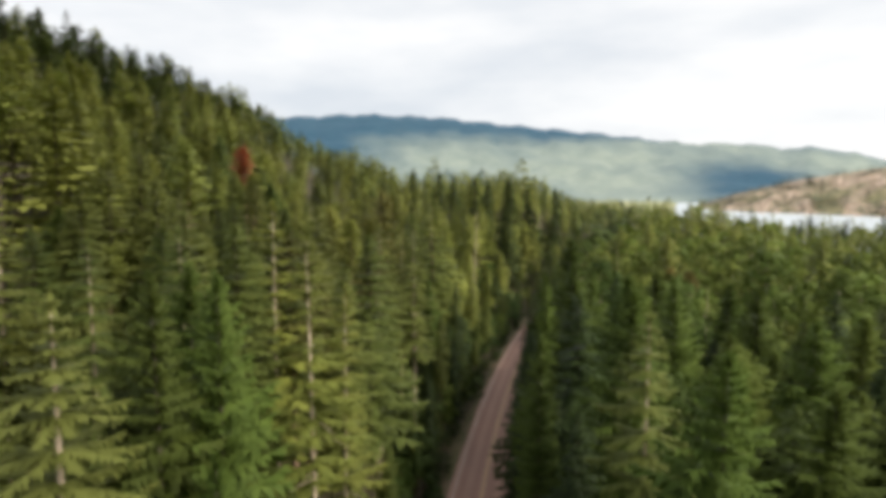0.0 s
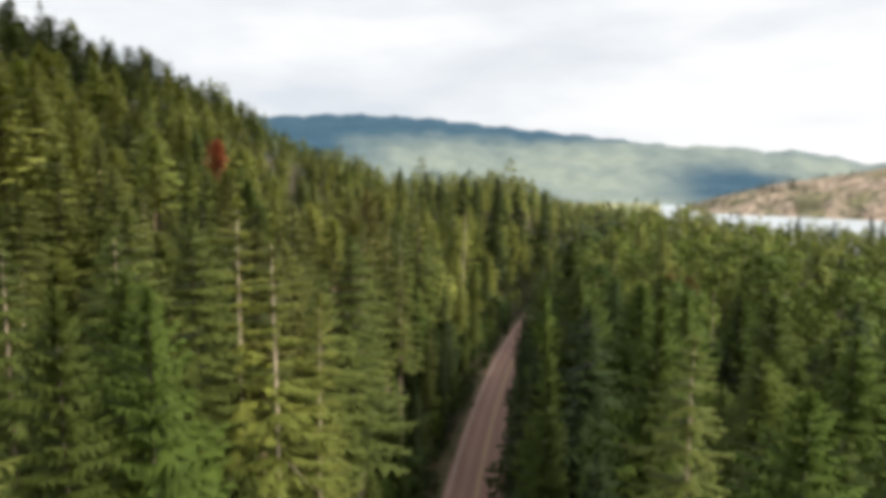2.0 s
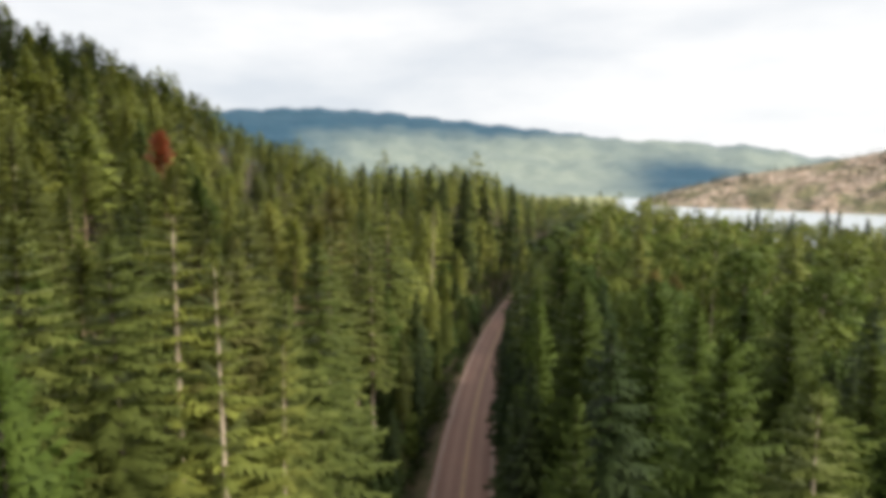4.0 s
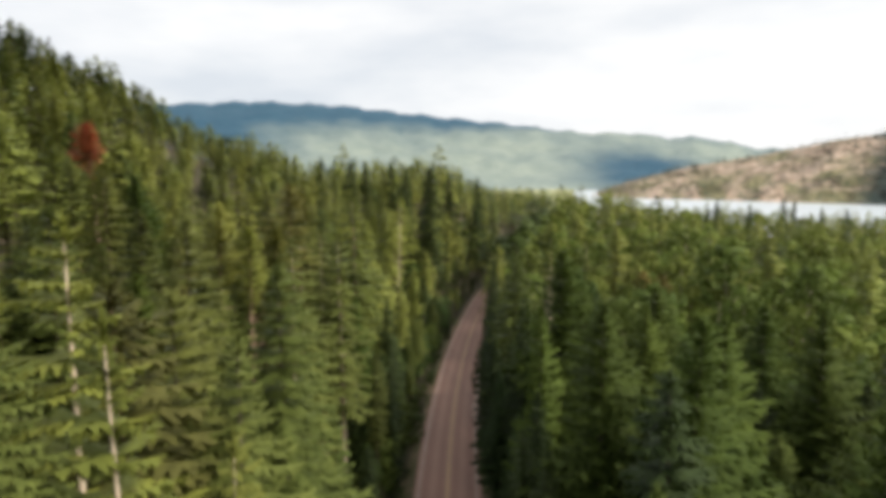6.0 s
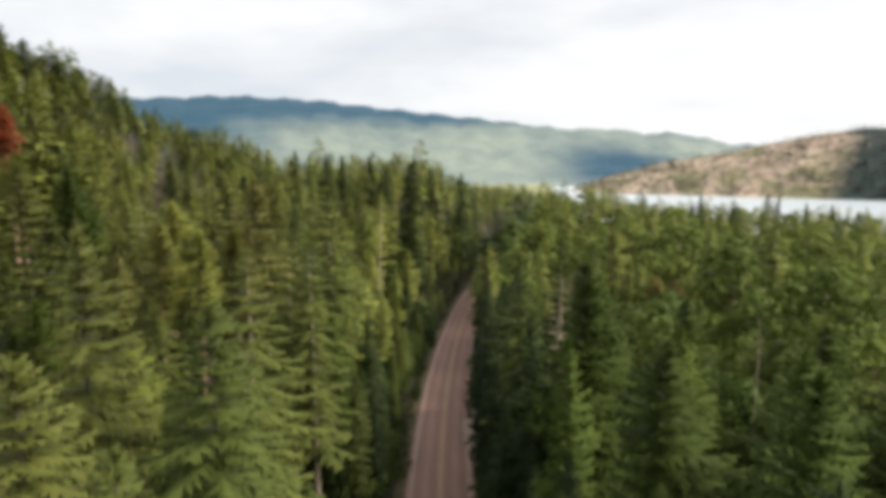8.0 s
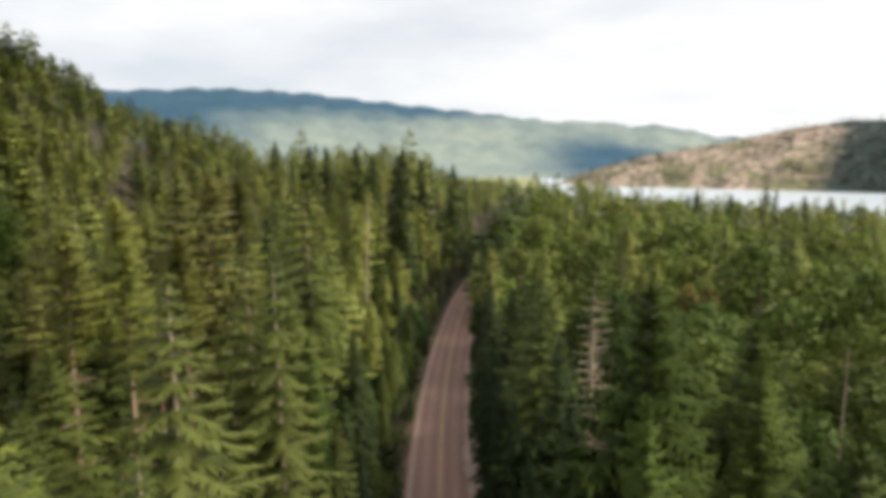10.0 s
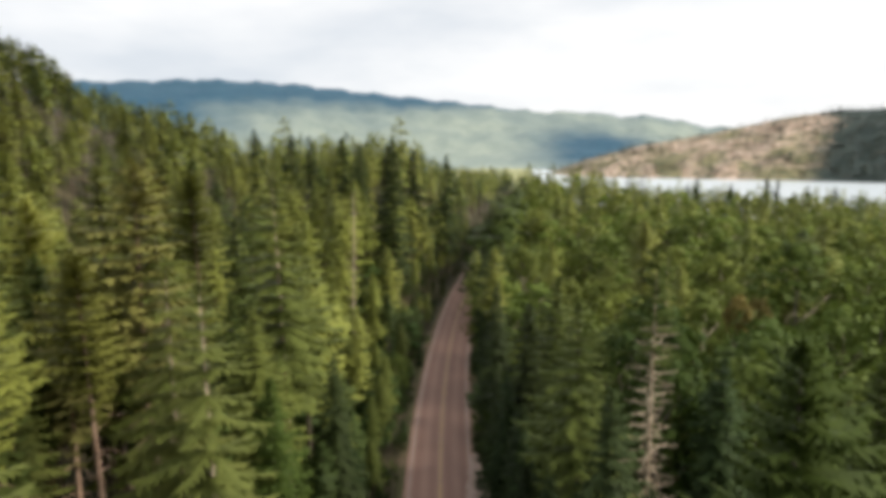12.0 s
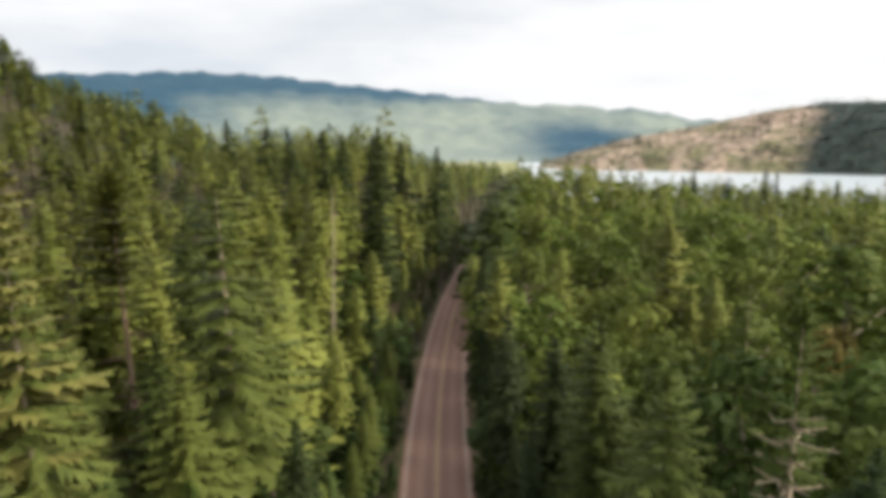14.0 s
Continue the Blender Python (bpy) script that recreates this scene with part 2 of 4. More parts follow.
mat_far, n, l, bsdf = material("hazy_wooded_mountain")
f1, f2 = noise_tex(n, l, 0.0022, 6.0, 0.6), noise_tex(n, l, 0.016, 6.0, 0.7)
# woods, with the blue of distance haze tinted into their colour
hazy_wood = two_tone(n, l, f2, (0.009, 0.031, 0.048), (0.019, 0.053, 0.068))
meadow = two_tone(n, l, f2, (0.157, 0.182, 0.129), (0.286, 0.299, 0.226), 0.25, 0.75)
# this value holds the woods and a cloud's painted shadow
at = n.new("ShaderNodeAttribute")
at.attribute_name = "wooded"
add = n.new("ShaderNodeMath")
add.operation = "ADD"
l.new(at.outputs["Fac"], add.inputs[0])
l.new(f1, add.inputs[1])
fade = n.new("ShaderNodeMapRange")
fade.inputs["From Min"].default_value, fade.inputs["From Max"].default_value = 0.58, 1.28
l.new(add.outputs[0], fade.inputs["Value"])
l.new(mixed(n, l, fade.outputs["Result"], meadow, hazy_wood), bsdf.inputs["Base Color"])
bsdf.inputs["Roughness"].default_value = 1.0
bsdf.inputs["Emission Color"].default_value = (0.12, 0.52, 1.0, 1)      # the slope itself glows blue to stand for airlight in front of the far backdrop
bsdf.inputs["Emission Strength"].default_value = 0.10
relief(n, l, bsdf, f2, 0.35, 20.0)


# ---- the lie of the land ----
def smooth(a, b, v):
    t = np.clip((np.asarray(v, float) - a) / (b - a), 0, 1)
    return t * t * (3 - 2 * t)


def road_x(y):
    """Where the road's centre line runs, for a distance y ahead."""
    y = np.asarray(y, float)
    q = np.clip(y - 76, 0, 170)
    return 6 + 0.17 * (y - 76) + 0.00077 * q * q + 0.26 * np.clip(y - 246, 0, None)


def waves(x, y, size, seed):
    """Soft rolling unevenness between -1 and 1."""
    r = np.random.RandomState(seed)
    total = np.zeros(np.broadcast(x, y).shape)
    for _ in range(7):
        a, k, p = r.uniform(0, 6.283), r.uniform(0.6, 2.0) * 6.283 / size, r.uniform(0, 6.283)
        total = total + np.sin((np.cos(a) * x + np.sin(a) * y) * k + p)
    return total / 4.2


def shore(x, y):
    """Metres past the lake's near shore (positive: in the lake basin)."""
    s1 = 0.6 * x + 0.8 * y - 545 - 22 * waves(x, y, 160, 4)
    s2 = (x - 0.40 * y + 10) * 0.93 - 15 * waves(x, y, 120, 5)
    return np.minimum(s1, s2)


LAKE = -22.0


def height(x, y):
    x, y = np.asarray(x, float), np.asarray(y, float)
    d = x - road_x(y)
    toe = np.minimum(-2 - 0.075 * (y - 70), road_x(y) - 7)
    climb = 105 * np.tanh(np.clip(toe - x, 0, None) / 205) * (1 - smooth(430, 900, y)) * smooth(-420, -120, y + 60)
    left = climb + 17 * smooth(150, 270, y) * smooth(-4, -30, d) * (1 - smooth(0.13, 0.24, x / np.maximum(y, 1.0))) * (1 - smooth(420, 700, y))
    right = -0.046 * np.clip(d - 7, 0, None)
    fall = -20 * smooth(450, 900, y)
    g = left + np.maximum(right + fall, LAKE + 2.0)
    g = g + 0.9 * waves(x, y, 45, 2) * smooth(9, 24, np.abs(d)) - 0.35 * (1 - smooth(6.5, 11, np.abs(d)))
    basin = smooth(-25, 25, shore(x, y))
    return g * (1 - basin) + (LAKE - 6) * basin


def from_arrays(name, verts, faces, mats, smooth_faces=False, attributes=None, normals=None):
    me = bpy.data.meshes.new(name)
    me.from_pydata([tuple(v) for v in verts] if not isinstance(verts, np.ndarray) else verts.tolist(), [], faces.tolist() if isinstance(faces, np.ndarray) else faces)
    for mt in mats:
        me.materials.append(mt)
    if smooth_faces:
        me.polygons.foreach_set("use_smooth", [True] * len(me.polygons))
    for key, values in (attributes or {}).items():
        me.attributes.new(key, "FLOAT", "POINT").data.foreach_set("value", np.asarray(values, np.float32))
    me.update()
    if normals is not None:
        me.polygons.foreach_set("use_smooth", [True] * len(me.polygons))
        me.normals_split_custom_set_from_vertices(normals.tolist())
    return me


def grid_faces(rows, cols, closed=False):
    i, j = np.meshgrid(np.arange(rows - 1), np.arange(cols if closed else cols - 1), indexing="ij")
    j2 = (j + 1) % cols
    return np.stack([i * cols + j, i * cols + j2, (i + 1) * cols + j2, (i + 1) * cols + j], -1).reshape(-1, 4)


def part(name, mesh, parent, label=""):
    ob = new(name, mesh)
    ob.parent = parent
    return tagged(ob, label)


# ---- ground, lake, hills ----
radii = np.r_[0.5, np.geomspace(3, 4900, 120)]
turns = np.linspace(0, 2 * np.pi, 260, endpoint=False)
R, A = np.meshgrid(radii, turns, indexing="ij")
gx, gy = 8 + R * np.sin(A), 40 + R * np.cos(A)
ground = new("ground", from_arrays("ground", np.stack([gx, gy, height(gx, gy)], -1).reshape(-1, 3), grid_faces(len(radii), 260, True)[:, ::-1], [mat_ground], True))
tagged(ground, "dark forest floor sloping from the hillside to the lake", "ground", kind="structure")

lx, ly = np.meshgrid(np.linspace(100, 3600, 60), np.linspace(150, 3600, 60), indexing="ij")
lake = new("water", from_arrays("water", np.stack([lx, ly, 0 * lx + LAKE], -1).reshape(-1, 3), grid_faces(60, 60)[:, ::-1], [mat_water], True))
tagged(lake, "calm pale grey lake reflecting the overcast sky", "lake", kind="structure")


def rise(name, az0, az1, r0, r1, steps, profile, ridge, mats, rough, seed, wooded=None, bare=None):
    """A hill seen from afar: along each bearing it climbs from its foot at r0 to the ridge at a share of the way, then falls."""
    az = np.radians(np.linspace(az0, az1, steps[0]))
    s = np.linspace(0, 1, steps[1])
    AZ, S = np.meshgrid(az, s, indexing="ij")
    near, far = r0(np.degrees(AZ)), r1(np.degrees(AZ))
    RR = near + (far - near) * S
    X, Y = RR * np.sin(AZ), RR * np.cos(AZ)
    top = profile(np.degrees(AZ)) * (near + (far - near) * ridge) + 37
    shape = np.where(S < ridge, smooth(0, 1, S / ridge) * 0.55 + 0.45 * S / ridge, 1 - 0.7 * smooth(ridge, 1, S))
    Z = LAKE - 6 + (top - LAKE + 6) * shape
    Z = Z + rough * waves(X, Y, rough * 22, seed) * np.sin(np.pi * np.clip(S / ridge, 0, 1)) + rough * 0.25 * waves(X, Y, rough * 5, seed + 1) * smooth(0, 0.2, S)
    attr = {"wooded": wooded(np.degrees(AZ), S / ridge).reshape(-1)} if wooded is not None else None
    if bare is not None:
        attr["bare"] = bare(np.degrees(AZ), S / ridge).reshape(-1)
    verts = np.stack([X, Y, Z], -1)
    ob = new(name, from_arrays(name, verts.reshape(-1, 3), grid_faces(*steps)[:, ::-1], mats, True, attr))
    return ob, verts


def peninsula_top(az):
    return np.interp(az, [19.2, 21, 23.1, 25.8, 30, 35.5, 41, 44.5, 48, 52, 62, 75], [-0.045, -0.038, -0.027, -0.010, 0.009, 0.025, 0.045, 0.052, 0.051, 0.044, 0.03, 0.0])


def mountain_top(az):
    base = np.interp(az, [-60, -25, -13, -7, 0, 8.5, 14.7, 21.7, 26, 29, 31.5, 35.5, 42, 60, 80], [0.07, 0.095, 0.104, 0.111, 0.107, 0.091, 0.079, 0.063, 0.061, 0.053, 0.053, 0.036, 0.025, 0.03, 0.05])
    return base + 0.0016 * np.sin(az * 1.9) + 0.001 * np.sin(az * 4.3 + 1)


def peninsula_wood_shade(az, s):
    # last term darkens the foot like a shadow line along the shore
    return 0.62 * smooth(41.5, 45.5, az + 2.5 * (0.75 - s)) + 0.36 * smooth(0.78, 1.0, s) + 0.12 * (1 - smooth(0.02, 0.05, s))


def peninsula_bare(az, s):
    cliffs = smooth(0.06, 0.12, s) * (1 - smooth(0.30, 0.42, s)) * (1 - smooth(36, 41, az)) * smooth(-0.3, 0.5, np.sin(az * 2.1) + 0.6 * np.sin(az * 5.3))
    return 0.16 * cliffs + 0.10 * smooth(0.35, 0.55, s) * smooth(31, 35, az) + 0.05 * (1 - smooth(26, 32, az))


def mountain_wood_shade(az, s):
    # patch is a cloud's shadow, painted in the woods' dark colour
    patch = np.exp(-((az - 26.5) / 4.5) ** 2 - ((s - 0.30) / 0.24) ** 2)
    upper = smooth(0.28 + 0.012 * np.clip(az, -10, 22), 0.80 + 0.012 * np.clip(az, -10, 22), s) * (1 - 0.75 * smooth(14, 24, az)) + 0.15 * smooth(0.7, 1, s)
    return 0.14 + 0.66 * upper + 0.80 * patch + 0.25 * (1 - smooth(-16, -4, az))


mountain, _ = rise("mountain_backdrop", -75, 85, lambda a: 2300 + 0 * a, lambda a: 4800 + 0 * a, (260, 60), mountain_top, 0.86, [mat_far], 13, 11, mountain_wood_shade)
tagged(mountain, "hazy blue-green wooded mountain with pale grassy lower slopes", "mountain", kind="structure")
peninsula, pen_verts = rise("peninsula_hill", 19.2, 80, lambda a: np.interp(a, [20, 24, 36, 50, 60, 80], [1620, 1560, 1440, 1330, 1300, 1300]), lambda a: 2350 + 0 * a, (150, 60), peninsula_top, 0.62, [mat_dry], 7, 21, peninsula_wood_shade, peninsula_bare)
tagged(peninsula, "dry tan sandstone hillside dotted with dark pines by the lake", "hill", kind="structure")

# ---- road ----
road_y = np.r_[np.arange(-60, 260, 2.0), np.arange(260, 420, 6.0)]


def ribbon(name, offsets, z, mats, y=road_y, wobble=0.0, seed=0, crown=0.0):
    cx = road_x(y)
    tx = np.gradient(cx, y)
    nx, ny = 1 / np.hypot(1, tx), -tx / np.hypot(1, tx)
    rnd = np.random.RandomState(seed)
    verts, across = [], []
    for k, off in enumerate(offsets):
        o = off + (wobble * np.convolve(rnd.uniform(-1, 1, len(y) + 6), np.ones(7) / 3, "valid") if k in (0, len(offsets) - 1) else 0)
        verts.append(np.stack([cx + nx * o, y + ny * o, 0 * y + z + crown * (1 - np.abs(off) / 4.2)], -1))
        across.append(0 * y + off)
    return from_arrays(name, np.stack(verts, 0).reshape(-1, 3), grid_faces(len(offsets), len(y))[:, ::-1], mats, True, {"across": np.concatenate(across)})


shoulder = new("road_shoulder", ribbon("road_shoulder", [-5.9, -4.9, -4.5, 4.5, 5.2, 7.0], -0.02, [mat_gravel], wobble=0.5, seed=3))
for v in shoulder.data.vertices:
    if abs(shoulder.data.attributes["across"].data[v.index].value) > 5.8:
        v.co.z = -0.6
tagged(shoulder, "brown gravel and dry grass verge along the road", "road shoulder", kind="structure")
road = new("road", ribbon("road", [-4.1, -3.5, -2.6, -1.7, -0.8, 0, 0.8, 1.7, 2.6, 3.5, 4.1], 0.03, [mat_asphalt], wobble=0.10, seed=5, crown=0.06))
tagged(road, "worn reddish-brown two-lane asphalt road curving through forest", "road", kind="structure")
for name, offs, mt, lab in (("centre_line", (-0.11, 0.11), mat_yellow, "worn yellow centre line"), ("edge_line", (-3.56, -3.40), mat_white, "worn white edge line"), ("edge_line", (3.40, 3.56), mat_white, "worn white edge line")):
    part(name, ribbon(name, offs, 0.046, [mt], crown=0.06), road, lab)

pull_y = np.arange(107, 127.1, 1.0)
pull_x = road_x(pull_y)
bulge = np.sin(np.pi * (pull_y - 107) / 20) ** 0.8
ragged = 0.25 * np.sin(pull_y * 2.3) + 0.15 * np.sin(pull_y * 5.1)
pv = np.stack([np.stack([pull_x + 3.9 - 0.9 * bulge ** 2 + ragged, pull_y, 0 * pull_y + 0.075], -1), np.stack([pull_x + 4.4 + 0.4 * bulge, pull_y, 0 * pull_y + 0.06], -1), np.stack([pull_x + 4.7 + 0.7 * bulge, pull_y - 0.5, 0 * pull_y - 0.05], -1)], 0)
turnout = new("gravel_turnout", from_arrays("gravel_turnout", pv.reshape(-1, 3), grid_faces(3, len(pull_y))[:, ::-1], [mat_pale_gravel], True))
tagged(turnout, "small pale gravel pull-out beside the road", "turnout", kind="structure")


# ---- trees: each kind is grown as arrays of vertices and triangles ----
class Grown:
    """Triangles gathered for one part of a tree."""

    def __init__(self):
        self.v, self.f, self.n, self.ways, self.tipness = [], [], 0, [], []

    def add(self, verts, faces):
        self.v.append(np.asarray(verts, float).reshape(-1, 3))
        self.f.append(np.asarray(faces, int).reshape(-1, 3) + self.n)
        self.n += len(self.v[-1])

    def arrays(self):
        return np.concatenate(self.v), np.concatenate(self.f)


def stem(g, points, radii_, sides=7):
    """A tapered round stem along points."""
    points = np.asarray(points, float)
    a = np.linspace(0, 2 * np.pi, sides, endpoint=False)
    rings = []
    for k, (p, r) in enumerate(zip(points, radii_)):
        way = points[min(k + 1, len(points) - 1)] - points[max(k - 1, 0)]
        way = way / np.linalg.norm(way)
        side = np.cross(way, (0.3, 0.95, 0.1) if abs(way[1]) < 0.8 else (1, 0, 0))
        side /= np.linalg.norm(side)
        other = np.cross(way, side)
        rings.append(p + r * (np.cos(a)[:, None] * side + np.sin(a)[:, None] * other))
    q = grid_faces(len(points), sides, True)
    g.add(np.concatenate(rings), np.concatenate([q[:, [0, 1, 2]], q[:, [0, 2, 3]]]))


def sprays(g, rnd, root, az, length, lift, sag, pairs, spread, droop):
    """One bough: flat sprays of needles in pairs along a bent spine, and a last spray at its end."""
    s = (np.arange(pairs) + rnd.uniform(0.25, 0.75, pairs)) / pairs
    out, side = np.array([np.cos(az), np.sin(az), 0.0]), np.array([-np.sin(az), np.cos(az), 0.0])
    bend = rnd.uniform(-0.12, 0.12)

    def at(u):
        u = np.clip(np.asarray(u, float), -0.1, 1.2)[:, None]
        p = root + length * (out * u + side * bend * u * u)
        p[:, 2] += length * (lift * u - sag * u * u + 0.42 * sag * u ** 4)[:, 0]
        return p

    half = 0.62 / pairs
    verts, tipness = [], []
    for sgn in (-1.0, 1.0):
        w = length * spread * (1.12 - 0.72 * s) * rnd.uniform(0.7, 1.25, pairs)
        tip = at(s + rnd.uniform(0.10, 0.28, pairs)) + side * (sgn * w)[:, None]
        tip[:, 2] -= w * rnd.uniform(0.5, 1.3, pairs) * droop
        verts.append(np.stack([at(s - half), at(s + half), tip], 1))
        tipness.append(np.stack([0.55 * s, 0.6 * s, 0.35 + 0.65 * s], 1))
    under = at(s + 0.05)
    under[:, 2] -= (0.16 * length + 0.10) * rnd.uniform(0.6, 1.3, pairs)
    verts.append(np.stack([at(s - half), at(s + half), under], 1))
    tipness.append(np.stack([0.4 * s, 0.4 * s, 0.15 * s], 1))
    end = at([0.86, 0.98, 1.16])
    end[0] += side * 0.05 * length
    end[1] -= side * 0.06 * length
    v = np.concatenate([np.concatenate(verts).reshape(-1, 3), end])
    g.add(v, np.arange(len(v)).reshape(-1, 3))
    g.tipness.append(np.concatenate([np.concatenate(tipness).ravel(), [0.8, 0.8, 1.0]]))


def crown_reach(d, R, steep, oval):
    """How far the boughs reach, d metres below the tip; an oval crown draws in again below its widest."""
    r = R * (1 - np.exp(-(d + 0.35) / steep))
    return r if oval is None else r * (1 - 0.8 * smooth(0.55, 1.0, d / oval))


def conifer(seed, H, R, steep=7.0, depth=0.9, gap=0.55, per=7, pairs=5, lift=0.12, sag=0.42, spread=0.36, droop=0.5, sparse=0.0, oval=None, stubs=0, coarse=1.0, sides=7, rings=9, uneven=0.2, tier=0.35):
    """A conifer H tall. Whorls of boughs stand gap apart near the tip and wider further down, over the crown's depth (share of H)."""
    rnd = np.random.RandomState(seed)
    trunk, crown = Grown(), Grown()
    zs = np.linspace(-1.2, H * 0.985, rings)
    lean = rnd.uniform(-0.014, 0.014, 2) * H
    axis = lambda z: np.array([lean[0] * (z / H) ** 2, lean[1] * (z / H) ** 2, z])
    stem(trunk, [axis(z) for z in zs], 0.0092 * H * np.clip(1 - zs / H, 0, 1) ** 0.85 + 0.01, sides)
    bottom = H * depth if oval is None else oval
    lop = rnd.uniform(0, 6.283)
    d, k = 0.35 * gap, 0
    while d < bottom:
        reach = float(crown_reach(d, R, steep, oval))
        n = max(4, int(round(per * (1 if d < 15 else 0.8))))
        for b in range(n):
            if rnd.rand() < sparse * min(1, d / 3):
                continue
            az = 2.399 * k + 6.283 * (b + rnd.uniform(-0.3, 0.3)) / n
            L = reach * rnd.uniform(0.72, 1.16) * (1 + uneven * np.sin(az + lop + 0.5 * d))
            up = lift + 0.5 * np.exp(-d / 1.2) + rnd.uniform(-0.1, 0.1)
            root = axis(H - d + rnd.uniform(-tier, tier) * gap)
            m = pairs if L > 1.3 and d < 14 else max(1, min(pairs, 4))
            sprays(crown, rnd, root, az, max(L, 0.22), up, sag * min(1, 0.25 + d / 7), m, spread * (1.2 if m < pairs else 1) * (1 + 0.4 * math.exp(-d / 1.8)), droop)
        d += gap * (0.45 + 0.55 * min(1, d / 4) + 0.035 * d + (0.12 * (d - 13) if d > 13 else 0)) * rnd.uniform(0.85, 1.15) * coarse
        k += 1
    for k in range(stubs):
        z = H * rnd.uniform(0.25, 1 - 0.9 * bottom / H if oval else 0.7)
        az, L = rnd.uniform(0, 6.283), R * rnd.uniform(0.3, 0.8)
        p, o = axis(z), np.array([np.cos(az), np.sin(az), 0])
        stem(trunk, [p, p + L * 0.55 * o, p + L * (o + (0, 0, -0.14))], [0.045, 0.03, 0.012], 3)
    tip = axis(H)
    for k in range(3):
        o = np.array([np.cos(k * 2.1), np.sin(k * 2.1), 0])
        crown.add([tip + (0, 0, 0.25), tip - (0, 0, 0.75) + o * 0.16, tip - (0, 0, 0.55) - o * 0.07], [(0, 1, 2)])
        crown.tipness.append(np.array([1.0, 0.7, 0.7]))
    return trunk, crown, None


def broadleaf(seed, H, R, clumps, leaves, leaf, sides=7, low=0.30):
    rnd = np.random.RandomState(seed)
    trunk, crown = Grown(), Grown()
    zs = np.linspace(-1.0, H * 0.8, 7 if sides > 4 else 3)
    bend = rnd.uniform(-0.04, 0.04, 2) * H
    axis = lambda z: np.array([bend[0] * (z / H) ** 2, bend[1] * (z / H) ** 2, z])
    stem(trunk, [axis(z) for z in zs], 0.011 * H * (1 - zs / H) + 0.03, sides)
    for c in range(clumps):
        u = (c + 0.5) / clumps
        z = H * (low + (0.96 - low) * u)
        rim = R * np.sqrt(max(0.05, 1 - ((u - 0.42) / 0.62) ** 2))
        az, q = 2.399 * c + rnd.uniform(-0.3, 0.3), rim * rnd.uniform(0.35, 0.85) * (1 if c < clumps - 1 else 0.1)
        mid = axis(z) + (np.cos(az) * q, np.sin(az) * q, 0)
        if c % 2 == 0 and sides > 3:
            start = axis(max(z - q * 0.8 - 0.06 * H, 0.15 * H))
            stem(trunk, [start, (start + mid) / 2 + (0, 0, -0.1 * q), mid], [0.006 * H, 0.004 * H, 0.0015 * H], min(sides, 5))
        size = R * rnd.uniform(0.34, 0.58)
        way = rnd.normal(size=(leaves, 3))
        way /= np.linalg.norm(way, axis=1)[:, None]
        way[:, 2] = np.where(way[:, 2] < -0.35, -way[:, 2], way[:, 2])
        p = mid + way * size * rnd.uniform(0.55, 1.12, (leaves, 1)) * (1, 1, 0.85)
        t1 = np.cross(way, rnd.normal(size=(leaves, 3)))
        t1 /= np.linalg.norm(t1, axis=1)[:, None]
        t2 = np.cross(way, t1)
        w = leaf * rnd.uniform(0.6, 1.3, (leaves, 1))
        tilt = way * rnd.uniform(-0.5, 0.5, (leaves, 1)) * w
        v = np.stack([p - t1 * w * 0.6, p + t2 * w * 0.7 + tilt, p + t1 * w * 0.6, p - t2 * w * 0.8 - tilt], 1).reshape(-1, 3)
        i = np.arange(leaves)[:, None] * 4
        crown.add(v, np.concatenate([i + [0, 1, 2], i + [0, 2, 3]]))
        crown.ways.append(np.repeat(way, 4, axis=0))
    return trunk, crown


def rounded(v, f, H, full, soft=0.5, ways=()):
    """Orders the triangles of a crown to face outwards, and gives soft normals between the crown's own bulge and each spray."""
    if full:
        mid = np.array([0, 0, 0.60 * H])
        out = (v - mid) / (0.2 * H, 0.2 * H, 0.36 * H)
        if len(ways):
            out = 0.5 * out / (np.linalg.norm(out, axis=1)[:, None] + 1e-6) + 0.7 * np.concatenate(ways)
    else:
        r = np.hypot(v[:, 0], v[:, 1])[:, None]
        out = np.concatenate([v[:, :2] / (r + 0.15), 0 * r + 0.55], 1)
    out /= np.linalg.norm(out, axis=1)[:, None] + 1e-6
    fn = np.cross(v[f[:, 1]] - v[f[:, 0]], v[f[:, 2]] - v[f[:, 0]])
    fn /= np.linalg.norm(fn, axis=1)[:, None] + 1e-9
    flip = (fn * out[f].mean(1)).sum(1) < 0
    f = np.where(flip[:, None], f[:, ::-1], f)
    fn = np.where(flip[:, None], -fn, fn)
    nv = out * soft
    for c in range(3):
        nv[f[:, c]] += (1 - soft) * fn
    return f, nv / (np.linalg.norm(nv, axis=1)[:, None] + 1e-9)


def tree_thing(name, grown, mats, labels, label, category, group, size, full):
    top = new(name)
    top.empty_display_size = 1.0
    tagged(top, label, category, group)
    for g, pname, mt, lab in zip(grown, ("trunk", "crown", "dead_branches"), mats, labels):
        if g is not None and g.n:
            v, f = g.arrays()
            nv = None
            more = None
            if pname == "crown":
                f, nv = rounded(v, f, size, full, ways=g.ways)
                more = {"tipward": np.concatenate(g.tipness) if g.tipness else np.full(len(v), 0.3)}
            part(pname, from_arrays(pname, v, f, [mt], pname == "trunk", more, nv), top, lab)
    return top


KINDS = {}


def kind(key, name, seed, maker, mats, label, category, size):
    grown = maker(seed)
    ob = tree_thing(name, grown, mats, ("", "", "bare grey lower branches"), label, category, name.replace("_", " ") + "s of the forest", size, key in ("leafy", "autumn", "shrub"))
    KINDS.setdefault(key, []).append([ob, size, False])


